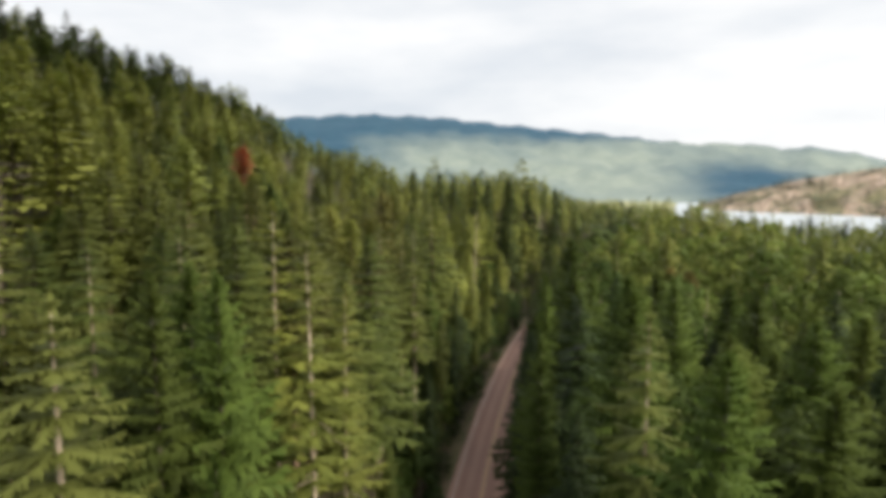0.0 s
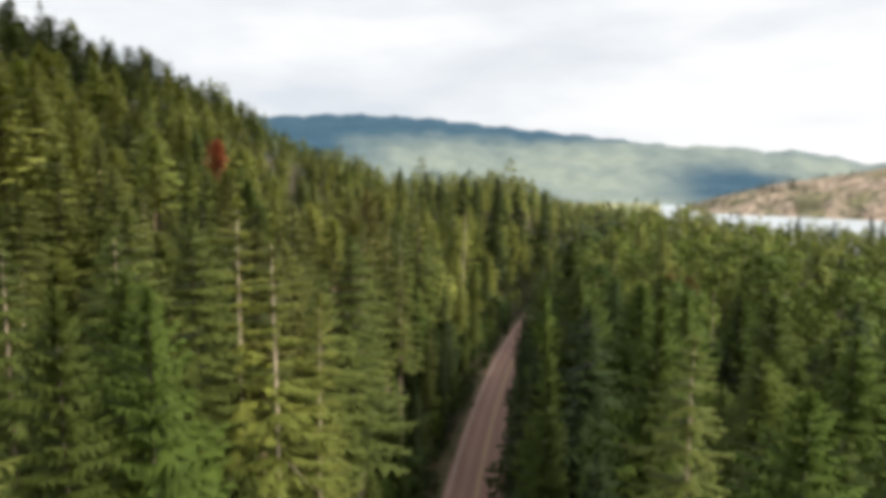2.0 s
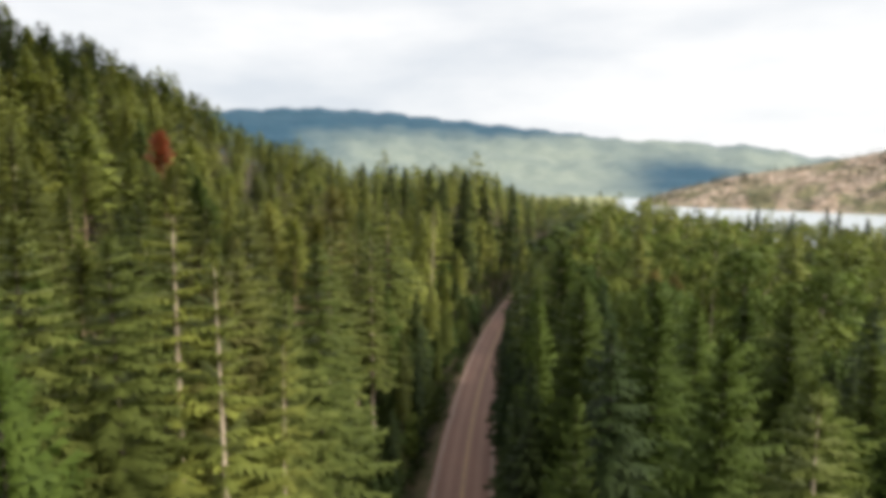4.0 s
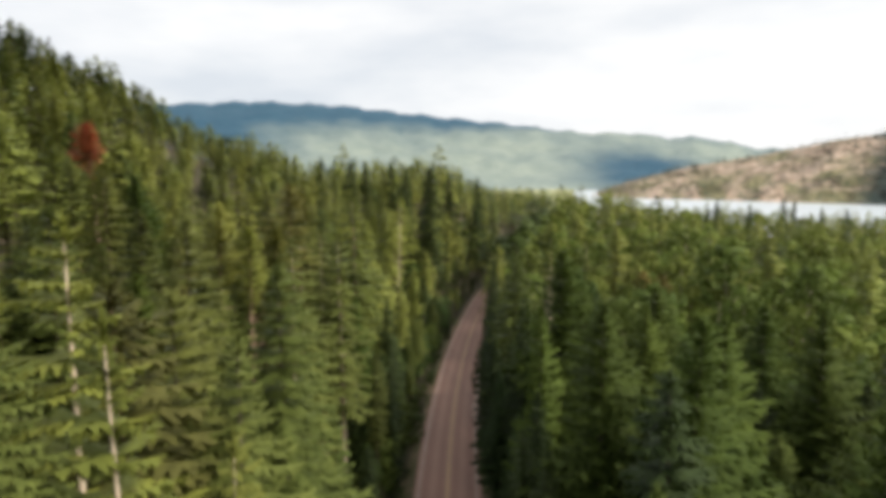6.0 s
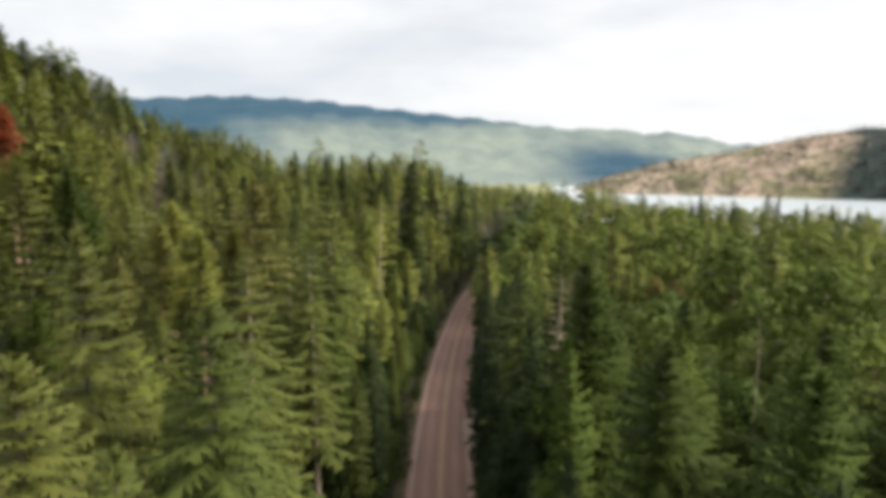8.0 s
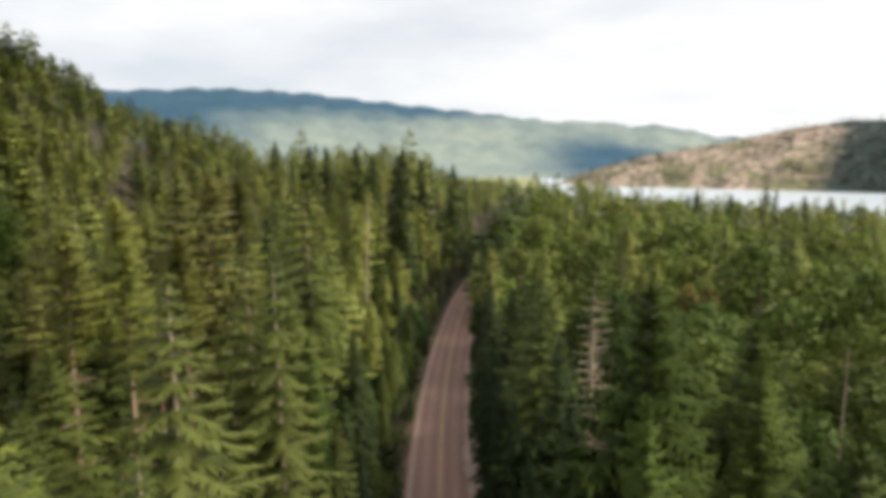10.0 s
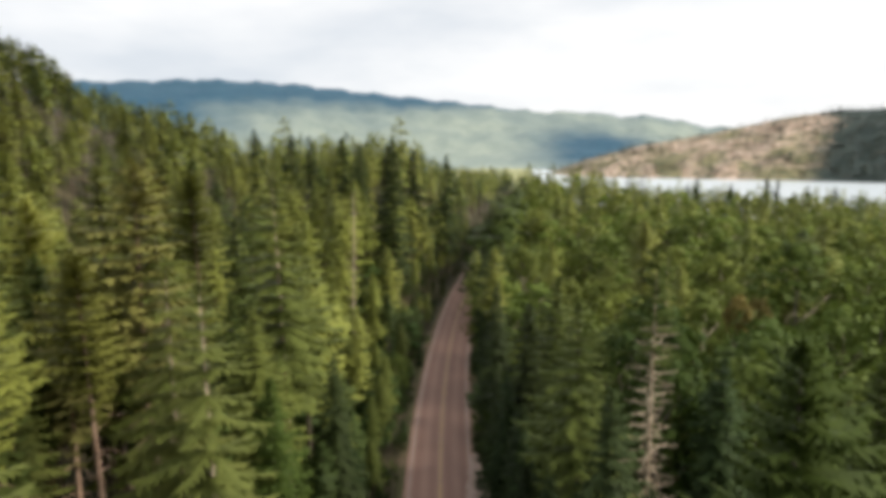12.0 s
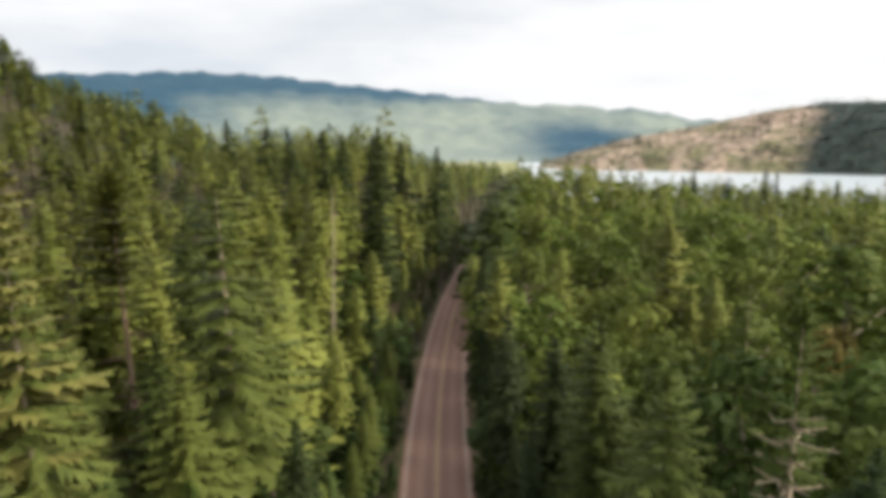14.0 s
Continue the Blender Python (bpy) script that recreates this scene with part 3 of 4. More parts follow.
for k in range(4):
    kind("spruce", "spruce_tree", 100 + k, lambda s: conifer(s, 30, 3.6 + 0.2 * (s % 2), 7.5, 0.58, 0.92, 9, 10, 0.05, 0.32, 0.25, 0.35, uneven=0.14, tier=0.14), (mat_bark_light, mat_spruce, None), "tall green spruce with drooping layered boughs", "tree", 30)
for k in range(3):
    kind("fir", "fir_tree", 120 + k, lambda s: conifer(s, 28, 3.5, 6.0, 0.56, 0.72, 9, 9, 0.16, 0.28, 0.28, 0.3, tier=0.2), (mat_bark, mat_spruce, None), "broad conical fir with dense olive-green crown", "tree", 28)
for k in range(3):
    kind("green", "green_fir_tree", 110 + k, lambda s: conifer(s, 28, 3.3, 6.5, 0.55, 0.58, 8, 7, 0.14, 0.30, 0.34, 0.4), (mat_bark, mat_green, None), "mid-green fir with dense pointed crown in the forest", "tree", 28)
for k in range(3):
    kind("dark", "dark_fir_tree", 130 + k, lambda s: conifer(s, 27, 3.5, 6.5, 0.80, 0.62, 7, 5, 0.10, 0.36, 0.38, 0.5), (mat_bark, mat_fir_shade, None), "slender dark green fir with dense crown", "tree", 27)
for k in range(4):
    kind("pine", "pine_tree", 140 + k, lambda s: conifer(s, 29, 2.6, 2.9, 0.5, 0.55, 8, 7, 0.24, 0.12, 0.34, 0.3, 0.04, 7.0 + 0.9 * (s % 3), 34, 1, 8, 9, 0.25), (mat_bark_red, mat_pine, None), "tall pine with rounded olive crown on bare reddish trunk", "tree", 29)
for k in range(3):
    kind("open", "open_pine_tree", 150 + k, lambda s: conifer(s, 30, 3.0, 6.0, 0.66, 0.80, 6, 9, 0.16, 0.26, 0.30, 0.35, 0.08, None, 20, 1, 8, 9, 0.25), (mat_bark_light, mat_pine, None), "open-crowned pine with pale trunk showing through thin foliage", "tree", 30)
for k in range(4):
    kind("larch", "larch_tree", 160 + k, lambda s: conifer(s, 28, 4.0, 7.2, 0.62, 0.54, 8, 7, 0.34, 0.18, 0.34, 0.6), (mat_bark, mat_larch, None), "soft bright-green larch with feathery conical crown", "tree", 28)
for k in range(4):
    kind("leafy", "birch_tree", 180 + k, lambda s: (*broadleaf(s, 21, 4.4, 28, 80, 0.42), None), (mat_bark_pale, mat_leafy, None), "rounded leafy green birch among the conifers", "tree", 21)
for k in range(3):
    kind("shrub", "roadside_shrub", 190 + k, lambda s: (*broadleaf(s, 7, 2.7, 10, 42, 0.34, 5), None), (mat_bark, mat_shrub_shade, None), "dense dark green leafy shrub on the road verge, coloured as in shade", "shrub", 7)
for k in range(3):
    kind("young", "young_spruce", 170 + k, lambda s: conifer(s, 9, 2.0, 4.0, 0.95, 0.5, 7, 4, 0.2, 0.3, 0.38, 0.4, 0, None, 0, 1, 5, 5), (mat_bark, mat_shrub_shade, None), "young bushy green spruce beneath taller trees", "tree", 9)
kind("brown", "browning_pine_tree", 155, lambda s: conifer(s, 29, 2.9, 3.6, 0.6, 0.62, 7, 5, 0.22, 0.26, 0.34, 0.4, 0.10, 14.0, 30, 1, 8, 9, 0.25), (mat_bark_red, mat_brown, None), "thinning pine with dull brown-green needles and reddish trunk", "tree", 29)
kind("rust", "dying_pine_tree", 201, lambda s: conifer(s, 27, 1.6, 2.2, 0.3, 0.45, 7, 5, 0.3, 0.25, 0.38, 0.4, 0.06, 5.0, 8), (mat_bark_red, mat_rust, None), "dying pine with rust-red needles on the slope", "tree", 27)
kind("autumn", "autumn_birch_tree", 205, lambda s: (*broadleaf(s, 24, 2.3, 12, 110, 0.34, 7, 0.85), None), (mat_bark_pale, mat_autumn, None), "leafy tree turning orange-brown among green crowns", "tree", 24)


def snag(seed):
    """A pine whose lower two thirds are bare: thin drooping dead branches, and a thin green top."""
    rnd = np.random.RandomState(seed)
    H = 28
    trunk, crown, _ = conifer(seed, H, 1.5, 2.0, 0.2, 0.6, 6, 4, 0.25, 0.2, 0.32, 0.4, 0.3)
    for k in range(170):
        u = (k + rnd.rand()) / 170
        z, az = H * (0.34 + 0.54 * u), 2.399 * k
        L = (2.2 - 0.9 * u) * rnd.uniform(0.4, 1.1)
        p, o = np.array([0, 0, z]), np.array([np.cos(az), np.sin(az), 0])
        s = np.array([-o[1], o[0], 0]) * rnd.uniform(-0.2, 0.2) * L
        drop = -0.22 + 0.3 * u + rnd.uniform(-0.1, 0.1)
        stem(trunk, [p, p + o * L * 0.5 + s * 0.3 + (0, 0, L * drop * 0.35), p + o * L + s + (0, 0, L * (drop + 0.06))], [0.050, 0.036, 0.018], 4)
    return trunk, crown, None


kind("snag", "half_dead_pine_tree", 220, snag, (mat_dead, mat_larch, None), "half-dead pine with bare pale branches below green top", "tree", 28)


def bare_pole(seed):
    """A dead trunk that has lost its crown, with a few broken branches."""
    rnd = np.random.RandomState(seed)
    trunk, H = Grown(), 26
    zs = np.linspace(-1, H, 8)
    stem(trunk, np.stack([0.25 * np.sin(zs * 0.2), 0.012 * zs, zs], -1), 0.20 * (1 - 0.72 * zs / H), 7)
    for k in range(34):
        z, az, L = rnd.uniform(0.35, 0.97) * H, rnd.uniform(0, 6.283), rnd.uniform(0.2, 1.1)
        p, o = np.array([0.25 * np.sin(z * 0.2), 0.012 * z, z]), np.array([np.cos(az), np.sin(az), 0])
        stem(trunk, [p, p + o * L * 0.6, p + o * L + (0, 0, rnd.uniform(-0.3, 0.1) * L)], [0.035, 0.025, 0.01], 4)
    return trunk, None, None


kind("bare", "dead_tree", 230, bare_pole, (mat_dead, None, None), "bare pale dead trunk standing among green trees", "tree", 26)


def place(key, n_, x, y, top=None, size=None, turn=0.0, wide=1.0):
    """Stands a tree of a kind on the ground: the first use takes the tree itself, later ones copies."""
    z = float(height(x, y)) - 0.15
    if -9.5 < x - float(road_x(y)) < 7.5 and key not in ("shrub", "young", "leafy"):
        wide *= 0.86
    entry = KINDS[key][n_ % len(KINDS[key])]
    k = ((top - z) if top is not None else size) / entry[1]
    m = Matrix.Translation((x, y, z)) @ Matrix.Rotation(turn, 4, "Z") @ Matrix.Diagonal((k * wide, k * wide, k, 1))
    if not entry[2]:
        entry[2] = True
        entry[0].matrix_basis = m
        return entry[0]
    proto = entry[0]
    keep = proto.matrix_basis.copy()
    proto.matrix_basis = Matrix.Identity(4)
    ob = copy_thing(proto, m)
    proto.matrix_basis = keep
    return ob


# trees that stand out, at their own places: kind, x, y, height of the tip, breadth
SLOPE_NEAR = [
    ("spruce", -13.5, 21.3, 33.8, 1.3), ("larch", -11.5, 25.0, 33.9, 0.85), ("larch", -12.8, 31.7, 33.5, 0.85), ("larch", -9.4, 26.3, 33.8, 0.8), ("spruce", -13.9, 33.4, 35.3, 0.9),
    ("spruce", -19.1, 33.8, 34.7, 1.0), ("fir", -15.5, 38.1, 35.9, 1.05), ("fir", -13.0, 40.5, 35.0, 1.0), ("brown", -10.6, 45.0, 34.0, 1.0), ("larch", -8.2, 22.5, 27.5, 0.7), ("open", -7.0, 34.2, 35.2, 0.9), ("open", -5.8, 36.9, 31.8, 0.8), ("open", -11.3, 42.4, 36.5, 1.05),
]
SLOPE_MIDDLE = [
    ("fir", -6.0, 54.4, 33.3, 1.15), ("fir", -10.1, 49.9, 32.9, 1.0), ("fir", -7.2, 46.9, 31.5, 0.95), ("fir", -11.4, 57.8, 35.6, 0.85), ("spruce", -6.7, 70.4, 33.1, 1.1), ("pine", -14.3, 81.2, 33.7, 1.05), ("pine", -11.9, 83.5, 32.8, 1.0), ("pine", -9.6, 89.3, 32.3, 1.0), ("spruce", -5.1, 85.0, 32.3, 0.95),
    ("spruce", -3.2, 82.3, 32.1, 1.0), ("spruce", -6.2, 62.5, 29.6, 0.8),
]
SLOPE_FAR = [
    ("brown", -9.3, 97.6, 36.6, 1.15), ("fir", -12.0, 102.2, 36.4, 1.1), ("spruce", -7.9, 98.0, 33.2, 1.0), ("spruce", -0.97, 113.2, 34.7, 1.3), ("pine", -8.4, 118.0, 35.4, 1.1), ("bare", 9.5, 158.0, 31.0, 1.0), ("rust", -28.6, 93.5, 43.2, 1.25), ("fir", -25.4, 86.0, 38.4, 0.9), ("fir", -28.6, 87.2, 39.6, 0.9), ("pine", -26.6, 90.4, 39.0, 0.9), ("larch", -1.5, 96.0, 23.0, 0.8),
]
SKYLINE = [
    ("dark", 20.8, 187.5, 40.3, 0.8), ("dark", 12.0, 205.0, 40.6, 0.9), ("dark", 17.0, 214.0, 40.0, 0.8), ("dark", 27.0, 236.0, 40.0, 0.9), ("dark", 0.0, 226.0, 42.5, 0.9), ("dark", -9.0, 232.0, 44.0, 0.9), ("dark", 33.0, 229.0, 38.0, 0.9), ("dark", 43.3, 230.8, 36.9, 0.9), ("dark", 5.6, 245.5, 42.8, 0.9),
]
LAKESIDE = [
    ("dark", 213.0, 353.0, 23.2, 0.9), ("dark", 242.0, 335.0, 24.4, 0.9), ("dark", 259.0, 309.0, 19.2, 0.9), ("dark", 210.0, 358.0, 19.4, 0.9), ("dark", 251.0, 338.0, 22.4, 0.8), ("dark", 167.0, 395.0, 20.3, 0.9), ("dark", 201.0, 365.0, 15.6, 0.9), ("dark", 230.0, 348.0, 20.0, 0.9), ("dark", 254.0, 321.0, 19.6, 0.8),
]
RIGHT_NEAR = [
    ("spruce", 10.0, 28.8, 31.7, 0.95), ("dark", 7.5, 33.0, 25.3, 0.8), ("larch", 11.4, 24.0, 31.0, 1.0), ("larch", 11.2, 35.9, 31.5, 0.9), ("dark", 10.5, 45.0, 29.5, 1.0), ("larch", 6.6, 39.5, 27.8, 0.7), ("larch", 12.7, 57.2, 30.0, 1.05), ("larch", 16.0, 52.5, 30.0, 1.0), ("larch", 23.9, 61.5, 27.8, 1.0), ("larch", 11.6, 65.4, 28.2, 0.65), ("larch", 15.4, 71.7, 31.3, 1.1), ("larch", 19.0, 75.5, 27.6, 0.8),
]
RIGHT_FAR = [
    ("larch", 28.4, 80.0, 26.3, 1.1), ("larch", 25.0, 75.0, 25.5, 0.9), ("fir", 16.5, 88.9, 28.6, 1.0), ("dark", 20.5, 107.8, 23.6, 1.1), ("dark", 15.6, 84.0, 25.0, 0.9), ("green", 20.5, 101.3, 27.2, 1.0), ("snag", 19.5, 86.4, 31.4, 0.9), ("leafy", 25.0, 94.4, 26.0, 0.8), ("spruce", 28.9, 99.4, 29.3, 0.6), ("autumn", 39.6, 104.7, 24.0, 0.5), ("autumn", 44.2, 106.5, 23.0, 0.55), ("leafy", 34.6, 96.0, 22.8, 1.0), ("leafy", 38.4, 99.5, 22.6, 1.0), ("leafy", 30.5, 90.5, 22.6, 1.0), ("bare", 34.8, 78.8, 24.8, 0.45), ("dark", 25.5, 88.0, 24.5, 1.0),
]
MARKED = SLOPE_NEAR + SLOPE_MIDDLE + SLOPE_FAR + SKYLINE + LAKESIDE + RIGHT_NEAR + RIGHT_FAR
rnd = np.random.RandomState(7)
taken = []
for k, (key, x, y, top, wide) in enumerate(MARKED):
    place(key, k, x, y, top=top, turn=rnd.uniform(0, 6.28), wide=wide)
    taken.append((x, y))


def spots(spacing, keep, box, seed, gap=6.0, widen=2.0):
    r = np.random.RandomState(seed)
    xs, ys = np.arange(box[0], box[1], spacing), np.arange(box[2], box[3], spacing)
    X, Y = np.meshgrid(xs, ys, indexing="ij")
    X = X + (np.arange(len(ys)) % 2)[None] * spacing / 2 + r.uniform(-0.42, 0.42, X.shape) * spacing
    Y = Y + r.uniform(-0.42, 0.42, X.shape) * spacing
    X, Y = X.ravel(), Y.ravel()
    d = X - road_x(Y)
    bend = smooth(95, 125, Y) * (1 - smooth(148, 168, Y))
    ok = keep(X, Y) & ((d < -gap - widen * bend) | (d > 4.7 + widen * bend)) & (np.hypot(X - road_x(Y) - 5, (Y - 116.5) * 0.7) > 3.9) & (shore(X, Y) < -8)
    for tx, ty in taken:
        ok &= np.hypot(X - tx, Y - ty) > 3.9
    return X[ok], Y[ok]


def near_plot(x, y):
    return (y > 14) & (y < 112) & (x > -34) & (x < 44) & (np.abs(x) < 14 + 0.72 * y)


def leafy_share(x, y):
    d = x - road_x(y)
    return 0.86 * smooth(4, 9, d) * smooth(76, 104, y + 0.35 * d) + 0.03 * (d > 0)


def choose(r, x, y):
    d = float(x - road_x(y))
    if r.rand() < leafy_share(x, y):
        return "leafy"
    q = r.rand()
    # dark firs next to the road carry its shade in their colour
    if d > 0:
        if d < 10:
            return "dark" if q < 0.85 else "larch"
        return "larch" if q < 0.58 else "dark" if q < 0.74 else "green"
    if d > -13:
        return "dark" if q < 0.6 else "green"
    return "spruce" if q < 0.22 else "fir" if q < 0.52 else "pine" if q < 0.70 else "green" if q < 0.84 else "brown" if q < 0.90 else "larch"


PX, PY = spots(4.7, near_plot, (-36, 46, 12, 114), 31)
rn = np.random.RandomState(12)
for x, y in zip(PX, PY):
    x, y = float(x), float(y)
    key, d = choose(rn, x, y), x - float(road_x(y))
    tip = rn.uniform(20, 26) if key == "leafy" else rn.uniform(22, 28.5) if d > 0 else rn.uniform(17, 28)
    if d > 0:
        tip -= 0.05 * max(0, d - 12)
    if d < -14:
        tip = max(tip, float(height(x, y)) + rn.uniform(19, 26.5))
    if abs(d) < 10.5 and key != "leafy":
        tip = min(tip, rn.uniform(14, 25) if d < 0 else rn.uniform(19, 27))
    for _, tx, ty, ttop, _ in MARKED:
        if math.hypot(x - tx, y - ty) < 8.5:
            tip = min(tip, ttop - (rn.uniform(5.5, 10) if d > -16 else rn.uniform(3.0, 6.0)))
            key = rn.choice(["green", "dark"]) if d > -16 and key in ("spruce", "fir", "larch", "brown") else key
    place(key, rn.randint(9), x, y, top=tip, turn=rn.uniform(0, 6.28), wide=rn.uniform(0.85, 1.15) * (1.15 if key != "leafy" and d > 0 else 1))


# dark trees that lean over both edges of the road, shade painted in
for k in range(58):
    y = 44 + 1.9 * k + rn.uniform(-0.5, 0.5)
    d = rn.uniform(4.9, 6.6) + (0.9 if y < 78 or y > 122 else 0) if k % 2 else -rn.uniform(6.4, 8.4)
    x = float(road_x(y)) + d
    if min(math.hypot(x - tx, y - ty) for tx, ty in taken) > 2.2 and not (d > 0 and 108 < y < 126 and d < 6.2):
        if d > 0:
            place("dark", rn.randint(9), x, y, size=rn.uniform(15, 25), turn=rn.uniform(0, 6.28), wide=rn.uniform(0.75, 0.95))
        else:
            leaves = rn.rand() < 0.65
            place("leafy" if leaves else "green", rn.randint(9), x - 0.6, y, size=rn.uniform(5, 11) if leaves else rn.uniform(7, 13), turn=rn.uniform(0, 6.28), wide=rn.uniform(1.1, 1.4))

# undergrowth and young trees along the verges
UX, UY = spots(3.6, lambda x, y: (y > 30) & (y < 172) & (x - road_x(y) > -12.5) & (x - road_x(y) < np.where(y < 110, 16, 9)), (-25, 62, 28, 174), 33, 4.9, 0.0)
for x, y in zip(UX, UY):
    key = "shrub" if rn.rand() < 0.62 else "young"
    place(key, rn.randint(9), float(x), float(y), size=(rn.uniform(2.4, 4.0) if -7 < x - road_x(y) < 6.5 else rn.uniform(4.5, 8.5)) * (1.2 if key == "young" else 1), turn=rn.uniform(0, 6.28), wide=rn.uniform(0.9, 1.25))


# ---- the woods beyond, joined ----
def joined(name, protos, xs, ys, sizes, mats, seed, label, zs=None, widths=(0.85, 1.2)):
    r = np.random.RandomState(seed)
    pick = r.randint(len(protos), size=len(xs))
    z = height(xs, ys) - 0.15 if zs is None else zs
    V, F, MI, TI, count = [], [], [], [], 0
    NV = []
    for p, (pv, pf, pm, ph, pn) in enumerate(protos):
        idx = np.where(pick == p)[0]
        if not len(idx):
            continue
        k = sizes[idx] / ph
        w = k * r.uniform(*widths, len(idx))
        a = r.uniform(0, 6.283, len(idx))
        c, s = np.cos(a)[:, None], np.sin(a)[:, None]
        vx = (pv[None, :, 0] * c - pv[None, :, 1] * s) * w[:, None] + xs[idx][:, None]
        vy = (pv[None, :, 0] * s + pv[None, :, 1] * c) * w[:, None] + ys[idx][:, None]
        vz = pv[None, :, 2] * k[:, None] + z[idx][:, None]
        V.append(np.stack([vx, vy, vz], -1).reshape(-1, 3))
        NV.append(np.stack([pn[None, :, 0] * c - pn[None, :, 1] * s, pn[None, :, 0] * s + pn[None, :, 1] * c, pn[None, :, 2] + 0 * c], -1).reshape(-1, 3))
        F.append((pf[None] + (np.arange(len(idx)) * len(pv))[:, None, None]).reshape(-1, 3) + count)
        MI.append(np.tile(pm, len(idx)))
        TI.append(np.repeat(r.rand(len(idx)), len(pv)))
        count += len(idx) * len(pv)
    V, F, MI, TI = np.concatenate(V), np.concatenate(F), np.concatenate(MI), np.concatenate(TI)
    me = bpy.data.meshes.new(name)
    me.vertices.add(len(V))
    me.vertices.foreach_set("co", V.astype(np.float32).ravel())
    me.loops.add(len(F) * 3)
    me.loops.foreach_set("vertex_index", F.astype(np.int32).ravel())
    me.polygons.add(len(F))
    me.polygons.foreach_set("loop_start", np.arange(0, len(F) * 3, 3, dtype=np.int32))
    me.polygons.foreach_set("material_index", MI.astype(np.int32))
    for mt in mats:
        me.materials.append(mt)
    me.attributes.new("tint", "FLOAT", "POINT").data.foreach_set("value", TI.astype(np.float32))
    me.update()
    me.polygons.foreach_set("use_smooth", np.ones(len(F), bool))
    me.normals_split_custom_set_from_vertices(np.concatenate(NV).tolist())
    ob = new(name, me)
    tagged(ob, label, "woods", kind="stuff")
    return ob


def proto(grown, size, full=False):
    """Trunk and crown of one tree in one set of arrays, with a material number for each triangle."""
    tv, tf = grown[0].arrays()
    cv, cf = grown[1].arrays()
    cf, cn = rounded(cv, cf, size, full, 0.62, grown[1].ways)
    tn = tv * (1, 1, 0)
    tn = tn / (np.linalg.norm(tn, axis=1)[:, None] + 1e-6) + (0, 0, 0.01)
    return np.concatenate([tv, cv]), np.concatenate([tf, cf + len(tv)]), np.r_[np.ones(len(tf), int), np.zeros(len(cf), int)], size, np.concatenate([tn, cn])


mid_conifers = [proto(conifer(300 + k, 28, (3.4, 3.0, 3.7, 2.9)[k], (5.5, 4.0, 7.5, 3.6)[k], 0.80, 0.95, 5, 2, 0.2, 0.3, 0.62, 0.4, 0, (None, 15.0, None, 12.0)[k], 0, 1, 4, 3), 28) for k in range(4)]
close_conifers = [proto(conifer(400 + k, 28, (3.5, 3.1, 3.9, 3.0, 3.6)[k], (6.0, 4.0, 7.5, 3.6, 8.0)[k], 0.80, 0.70, 6, 3, 0.2, 0.3, 0.48, 0.4, 0.03, (None, 16.0, None, 13.0, None)[k], 0, 1, 5, 5), 28) for k in range(5)]
close_leafy = [proto(broadleaf(420 + k, 21, 4.2, 20, 36, 0.58, 5), 21, True) for k in range(3)]
far_conifers = [proto(conifer(320 + k, 28, (3.6, 3.2, 3.9)[k], (5.5, 4.0, 7.5)[k], 0.55, 1.3, 4, 1, 0.2, 0.3, 0.8, 0.4, 0, (None, 12.0, None)[k], 0, 1.15, 3, 3), 28) for k in range(3)]
mid_leafy = [proto(broadleaf(340 + k, 21, 4.5, 15, 17, 0.85, 4), 21, True) for k in range(3)]
far_leafy = [proto(broadleaf(360 + k, 21, 4.4, 8, 7, 1.5, 3), 21, True) for k in range(3)]
slope_pines = [proto(conifer(380 + k, 16, 2.2, 4.0, 0.9, 3.2, 4, 1, 0.2, 0.3, 0.9, 0.4, 0, None, 0, 1.2, 3, 2), 16) for k in range(2)]


def ahead(x, y, lo, hi):
    a, r = np.degrees(np.arctan2(x - 0, y + 25)), np.hypot(x, y)
    return (a > -44) & (a < 58) & (r >= lo) & (r < hi)


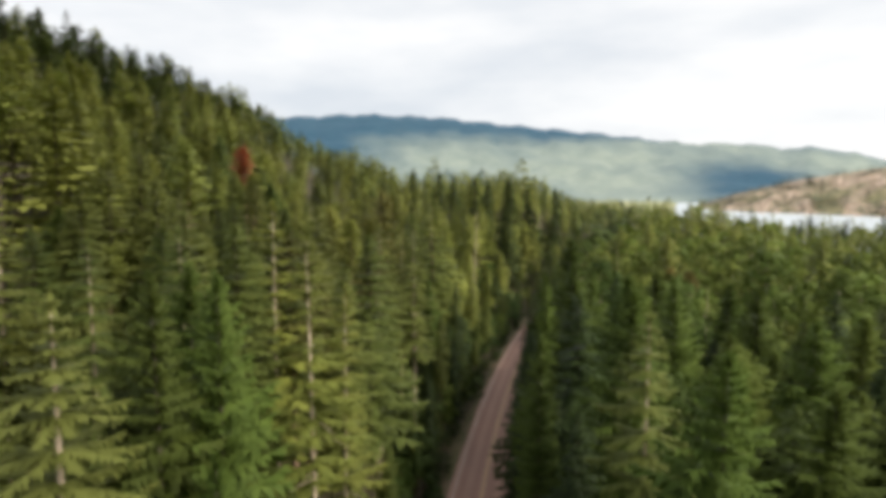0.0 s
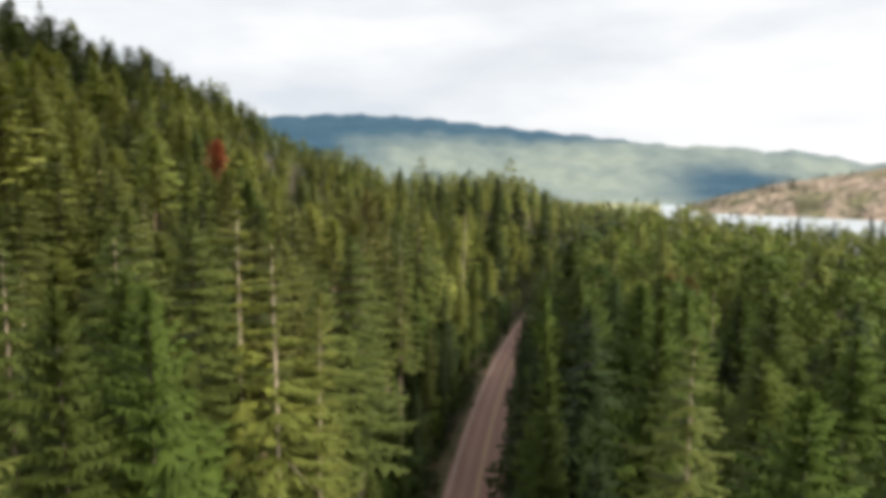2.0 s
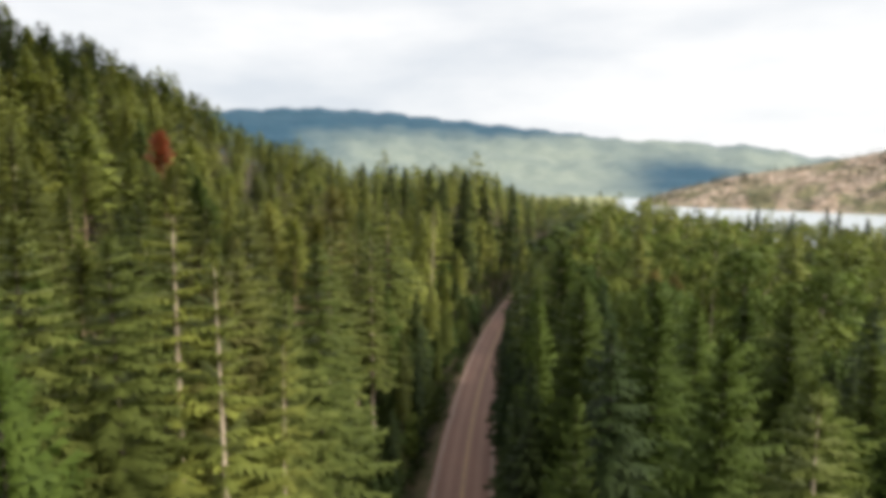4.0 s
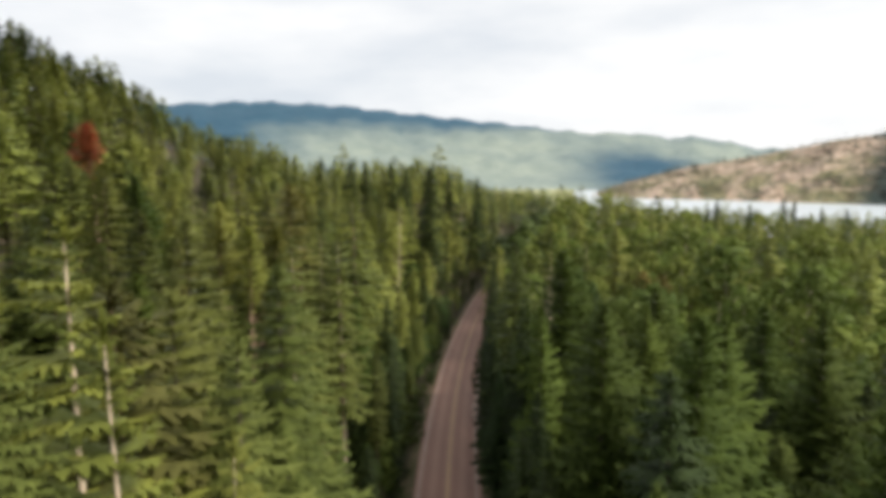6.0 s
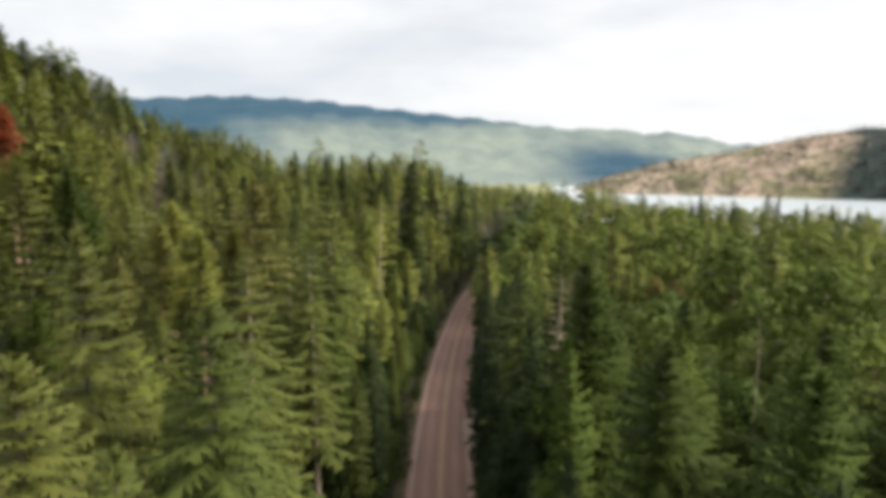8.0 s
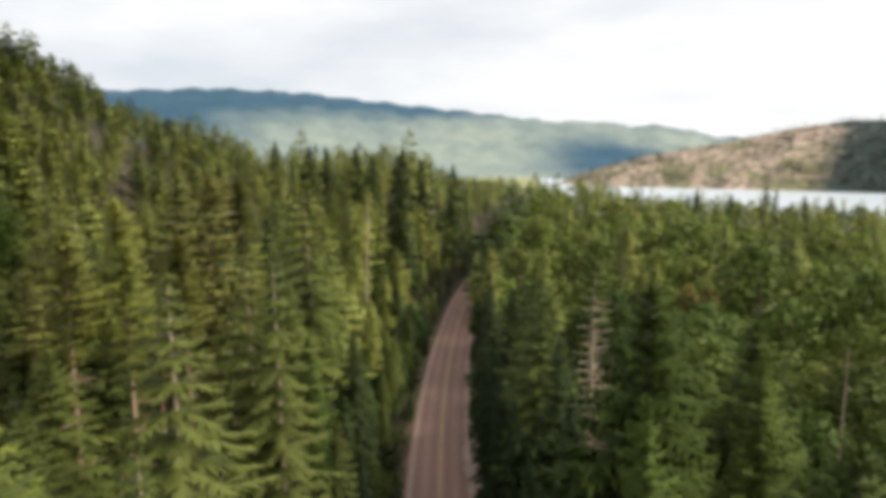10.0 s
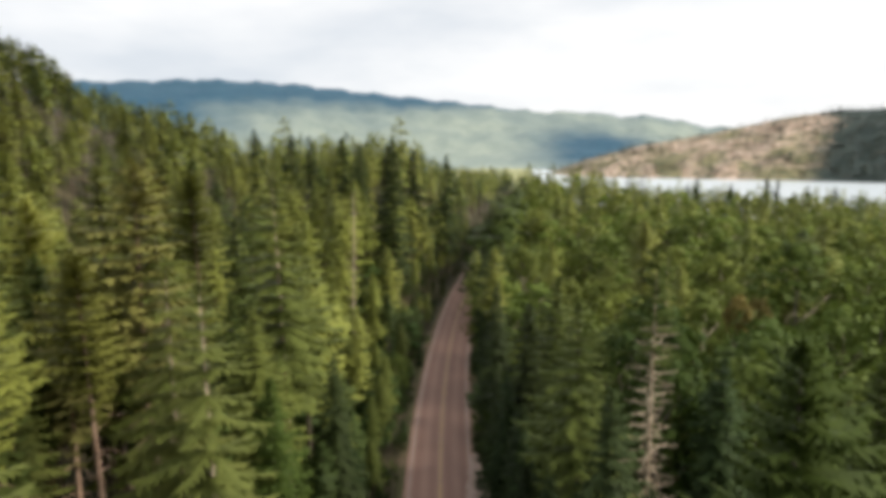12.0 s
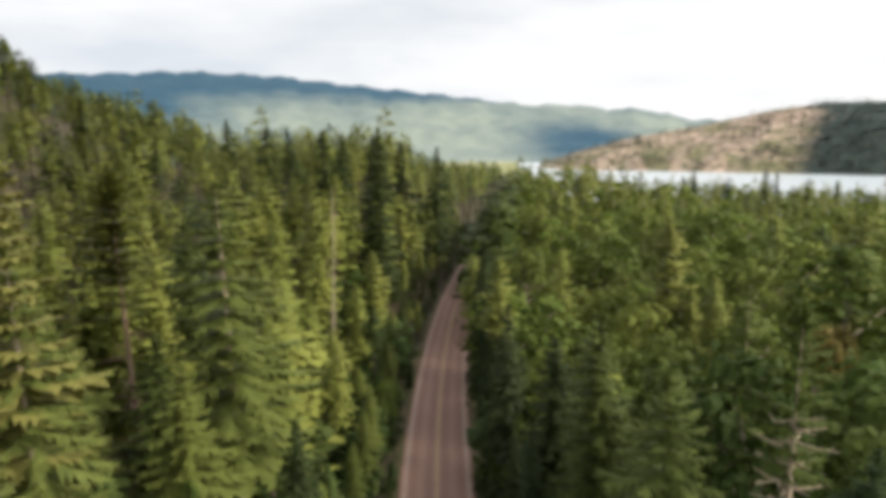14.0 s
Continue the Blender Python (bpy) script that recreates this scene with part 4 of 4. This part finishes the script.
def woods(tag, spacing, keep, box, seed, conif, leafs, words):
    X, Y = spots(spacing, keep, box, seed)
    r = np.random.RandomState(seed + 1)
    is_leafy = r.rand(len(X)) < leafy_share(X, Y) * (1 - 0.4 * smooth(240, 380, np.hypot(X, Y)))
    hs = r.uniform(0.66, 1.10, len(X)) * np.where(is_leafy, 20 + 3.5 * waves(X, Y, 25, 14), 27.5) * (0.97 + 0.07 * waves(X, Y, 60, 9)) * (1 - 0.20 * smooth(260, 430, np.hypot(X, Y)) * smooth(40, 120, X - road_x(Y)))
    hs = np.where(r.rand(len(X)) < 0.06, hs * 1.14, hs)
    off = X - road_x(Y)
    hs = hs * np.where(off < 0, 0.38 + 0.62 * smooth(5, 19, -off), 0.75 + 0.25 * smooth(4, 9, off))      # lower towards the road
    hs = hs * (1 - 0.24 * np.exp(-((np.degrees(np.arctan2(X, Y)) + 11.5) / 3.5) ** 2) * smooth(110, 170, Y))
    left = X < road_x(Y) - 4
    # bright and dark greens are shared out after how lit each part looks
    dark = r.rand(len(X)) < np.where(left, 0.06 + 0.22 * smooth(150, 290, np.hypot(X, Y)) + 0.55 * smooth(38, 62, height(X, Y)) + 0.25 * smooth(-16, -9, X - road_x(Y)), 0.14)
    for name, some, mt, say in (("conifer_woods", ~is_leafy & ~dark, mat_wood_spruce, words), ("fir_woods", ~is_leafy & dark, mat_wood_fir_dim, words.replace("green conifer", "dark fir").replace("conifer", "dark fir"))):
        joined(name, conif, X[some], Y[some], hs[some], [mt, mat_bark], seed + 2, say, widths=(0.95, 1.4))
    if is_leafy.any():
        joined("leafy_woods", leafs, X[is_leafy], Y[is_leafy], hs[is_leafy], [mat_wood_leafy, mat_bark_pale], seed + 3, "green leafy woodland between road and lake", widths=(1.05, 1.45))


def close_plot(x, y):
    return (y > 14) & (y < 165) & (x > -60) & (x < 80) & (np.abs(x) < 18 + 0.72 * y) & ~near_plot(x, y)


# the lower storey between the tall trees, its shade put into dark greens
SX, SY = spots(4.3, lambda x, y: near_plot(x, y) & (y > 20), (-36, 46, 12, 114), 35)
r_low = np.random.RandomState(36)
low_leafy = r_low.rand(len(SX)) < 0.30 + 0.3 * (SX > road_x(SY))
low_size = np.where(np.abs(SX - road_x(SY)) < 9, r_low.uniform(6, 12, len(SX)), r_low.uniform(9, 20, len(SX)))
joined("understorey_firs", mid_conifers, SX[~low_leafy], SY[~low_leafy], low_size[~low_leafy], [mat_wood_fir_dim, mat_bark], 37, "shorter dark green firs beneath the tall trees, coloured as in shade", widths=(1.0, 1.5))
joined("understorey_leaves", mid_leafy, SX[low_leafy], SY[low_leafy], 0.85 * low_size[low_leafy], [mat_low_leafy, mat_bark_pale], 38, "dark green leafy undergrowth beneath the tall trees, coloured as in shade", widths=(0.8, 1.1))

# low dense plants, coloured dark for shade, closing both road edges further on
EX, EY = spots(3.4, lambda x, y: (y > 100) & (y < 320) & (x - road_x(y) > -21) & (x - road_x(y) < 11) & ((x < road_x(y)) | (x - road_x(y) > 6.0) | (y > 180)), (0, 130, 100, 322), 39, 4.9, 0.0)
r_edge = np.random.RandomState(40)
away = np.abs(EX - road_x(EY))
edge_size = np.where(EX < road_x(EY), 2.5 + 0.62 * (away - 4.5), 6 + 1.3 * (away - 4.5) + 8 * smooth(150, 200, EY)) * r_edge.uniform(0.75, 1.35, len(EX))
edge_leafy = r_edge.rand(len(EX)) < 0.45
joined("edge_firs", far_conifers, EX[~edge_leafy], EY[~edge_leafy], edge_size[~edge_leafy], [mat_wood_fir_dim, mat_bark], 47, "low dark green firs crowding the road edge, coloured as in shade", widths=(1.5, 2.2))
joined("edge_bushes", far_leafy, EX[edge_leafy], EY[edge_leafy], 0.9 * edge_size[edge_leafy], [mat_low_leafy, mat_bark], 48, "low dark green bushes crowding the road edge, coloured as in shade", widths=(1.2, 1.7))

woods("close", 6.8, close_plot, (-62, 82, 12, 167), 45, close_conifers, close_leafy, "tall green conifers beside the road")
woods("mid", 7.2, lambda x, y: ahead(x, y, 0, 250) & ~near_plot(x, y) & ~close_plot(x, y) & (y > 8), (-190, 220, 5, 252), 41, mid_conifers, mid_leafy, "dense green conifer forest beside the road")
woods("far", 8.8, lambda x, y: ahead(x, y, 250, 640), (-450, 560, 60, 645), 51, far_conifers, far_leafy, "distant conifer forest covering the hillside")
woods("rim", 22.0, lambda x, y: ahead(x, y, 640, 1150), (-600, 700, 200, 1160), 61, far_conifers, far_leafy, "far conifer forest in the valley")
woods("back", 8.0, lambda x, y: (y <= 8) & (np.hypot(x, y) < 70), (-75, 75, -75, 9), 71, far_conifers, far_leafy, "conifer forest along the road")

# pines on the dry hillside across the lake
rp = np.random.RandomState(81)
flat = pen_verts.reshape(-1, 3)
ia, isv = rp.uniform(0, pen_verts.shape[0] * 0.62, 3400), rp.uniform(0.5, pen_verts.shape[1] * 0.64, 3400)
i0, j0 = ia.astype(int), isv.astype(int)
fa, fs = (ia - i0)[:, None], (isv - j0)[:, None]
pp = (pen_verts[i0, j0] * (1 - fa) + pen_verts[i0 + 1, j0] * fa) * (1 - fs) + (pen_verts[i0, j0 + 1] * (1 - fa) + pen_verts[i0 + 1, j0 + 1] * fa) * fs
bearing = np.degrees(np.arctan2(pp[:, 0], pp[:, 1]))
chance = 0.34 + 0.6 * smooth(0.0, 0.6, waves(pp[:, 0], pp[:, 1], 300, 33)) + 0.35 * smooth(70, 110, pp[:, 2]) * smooth(46, 30, bearing) + 1.2 * smooth(41.5, 45.5, bearing + 3 * waves(pp[:, 0], pp[:, 1], 200, 34) - 5.0 * smooth(60, 120, pp[:, 2]))
ok = (rp.rand(3400) < chance) & (pp[:, 2] > LAKE + 3)
pp = pp[ok]
joined("hillside_pines", slope_pines, pp[:, 0], pp[:, 1], rp.uniform(10, 19, len(pp)), [mat_slope_pine, mat_bark], 91, "scattered dark pines on the dry hillside", zs=pp[:, 2] - 1.0, widths=(1.5, 2.1))
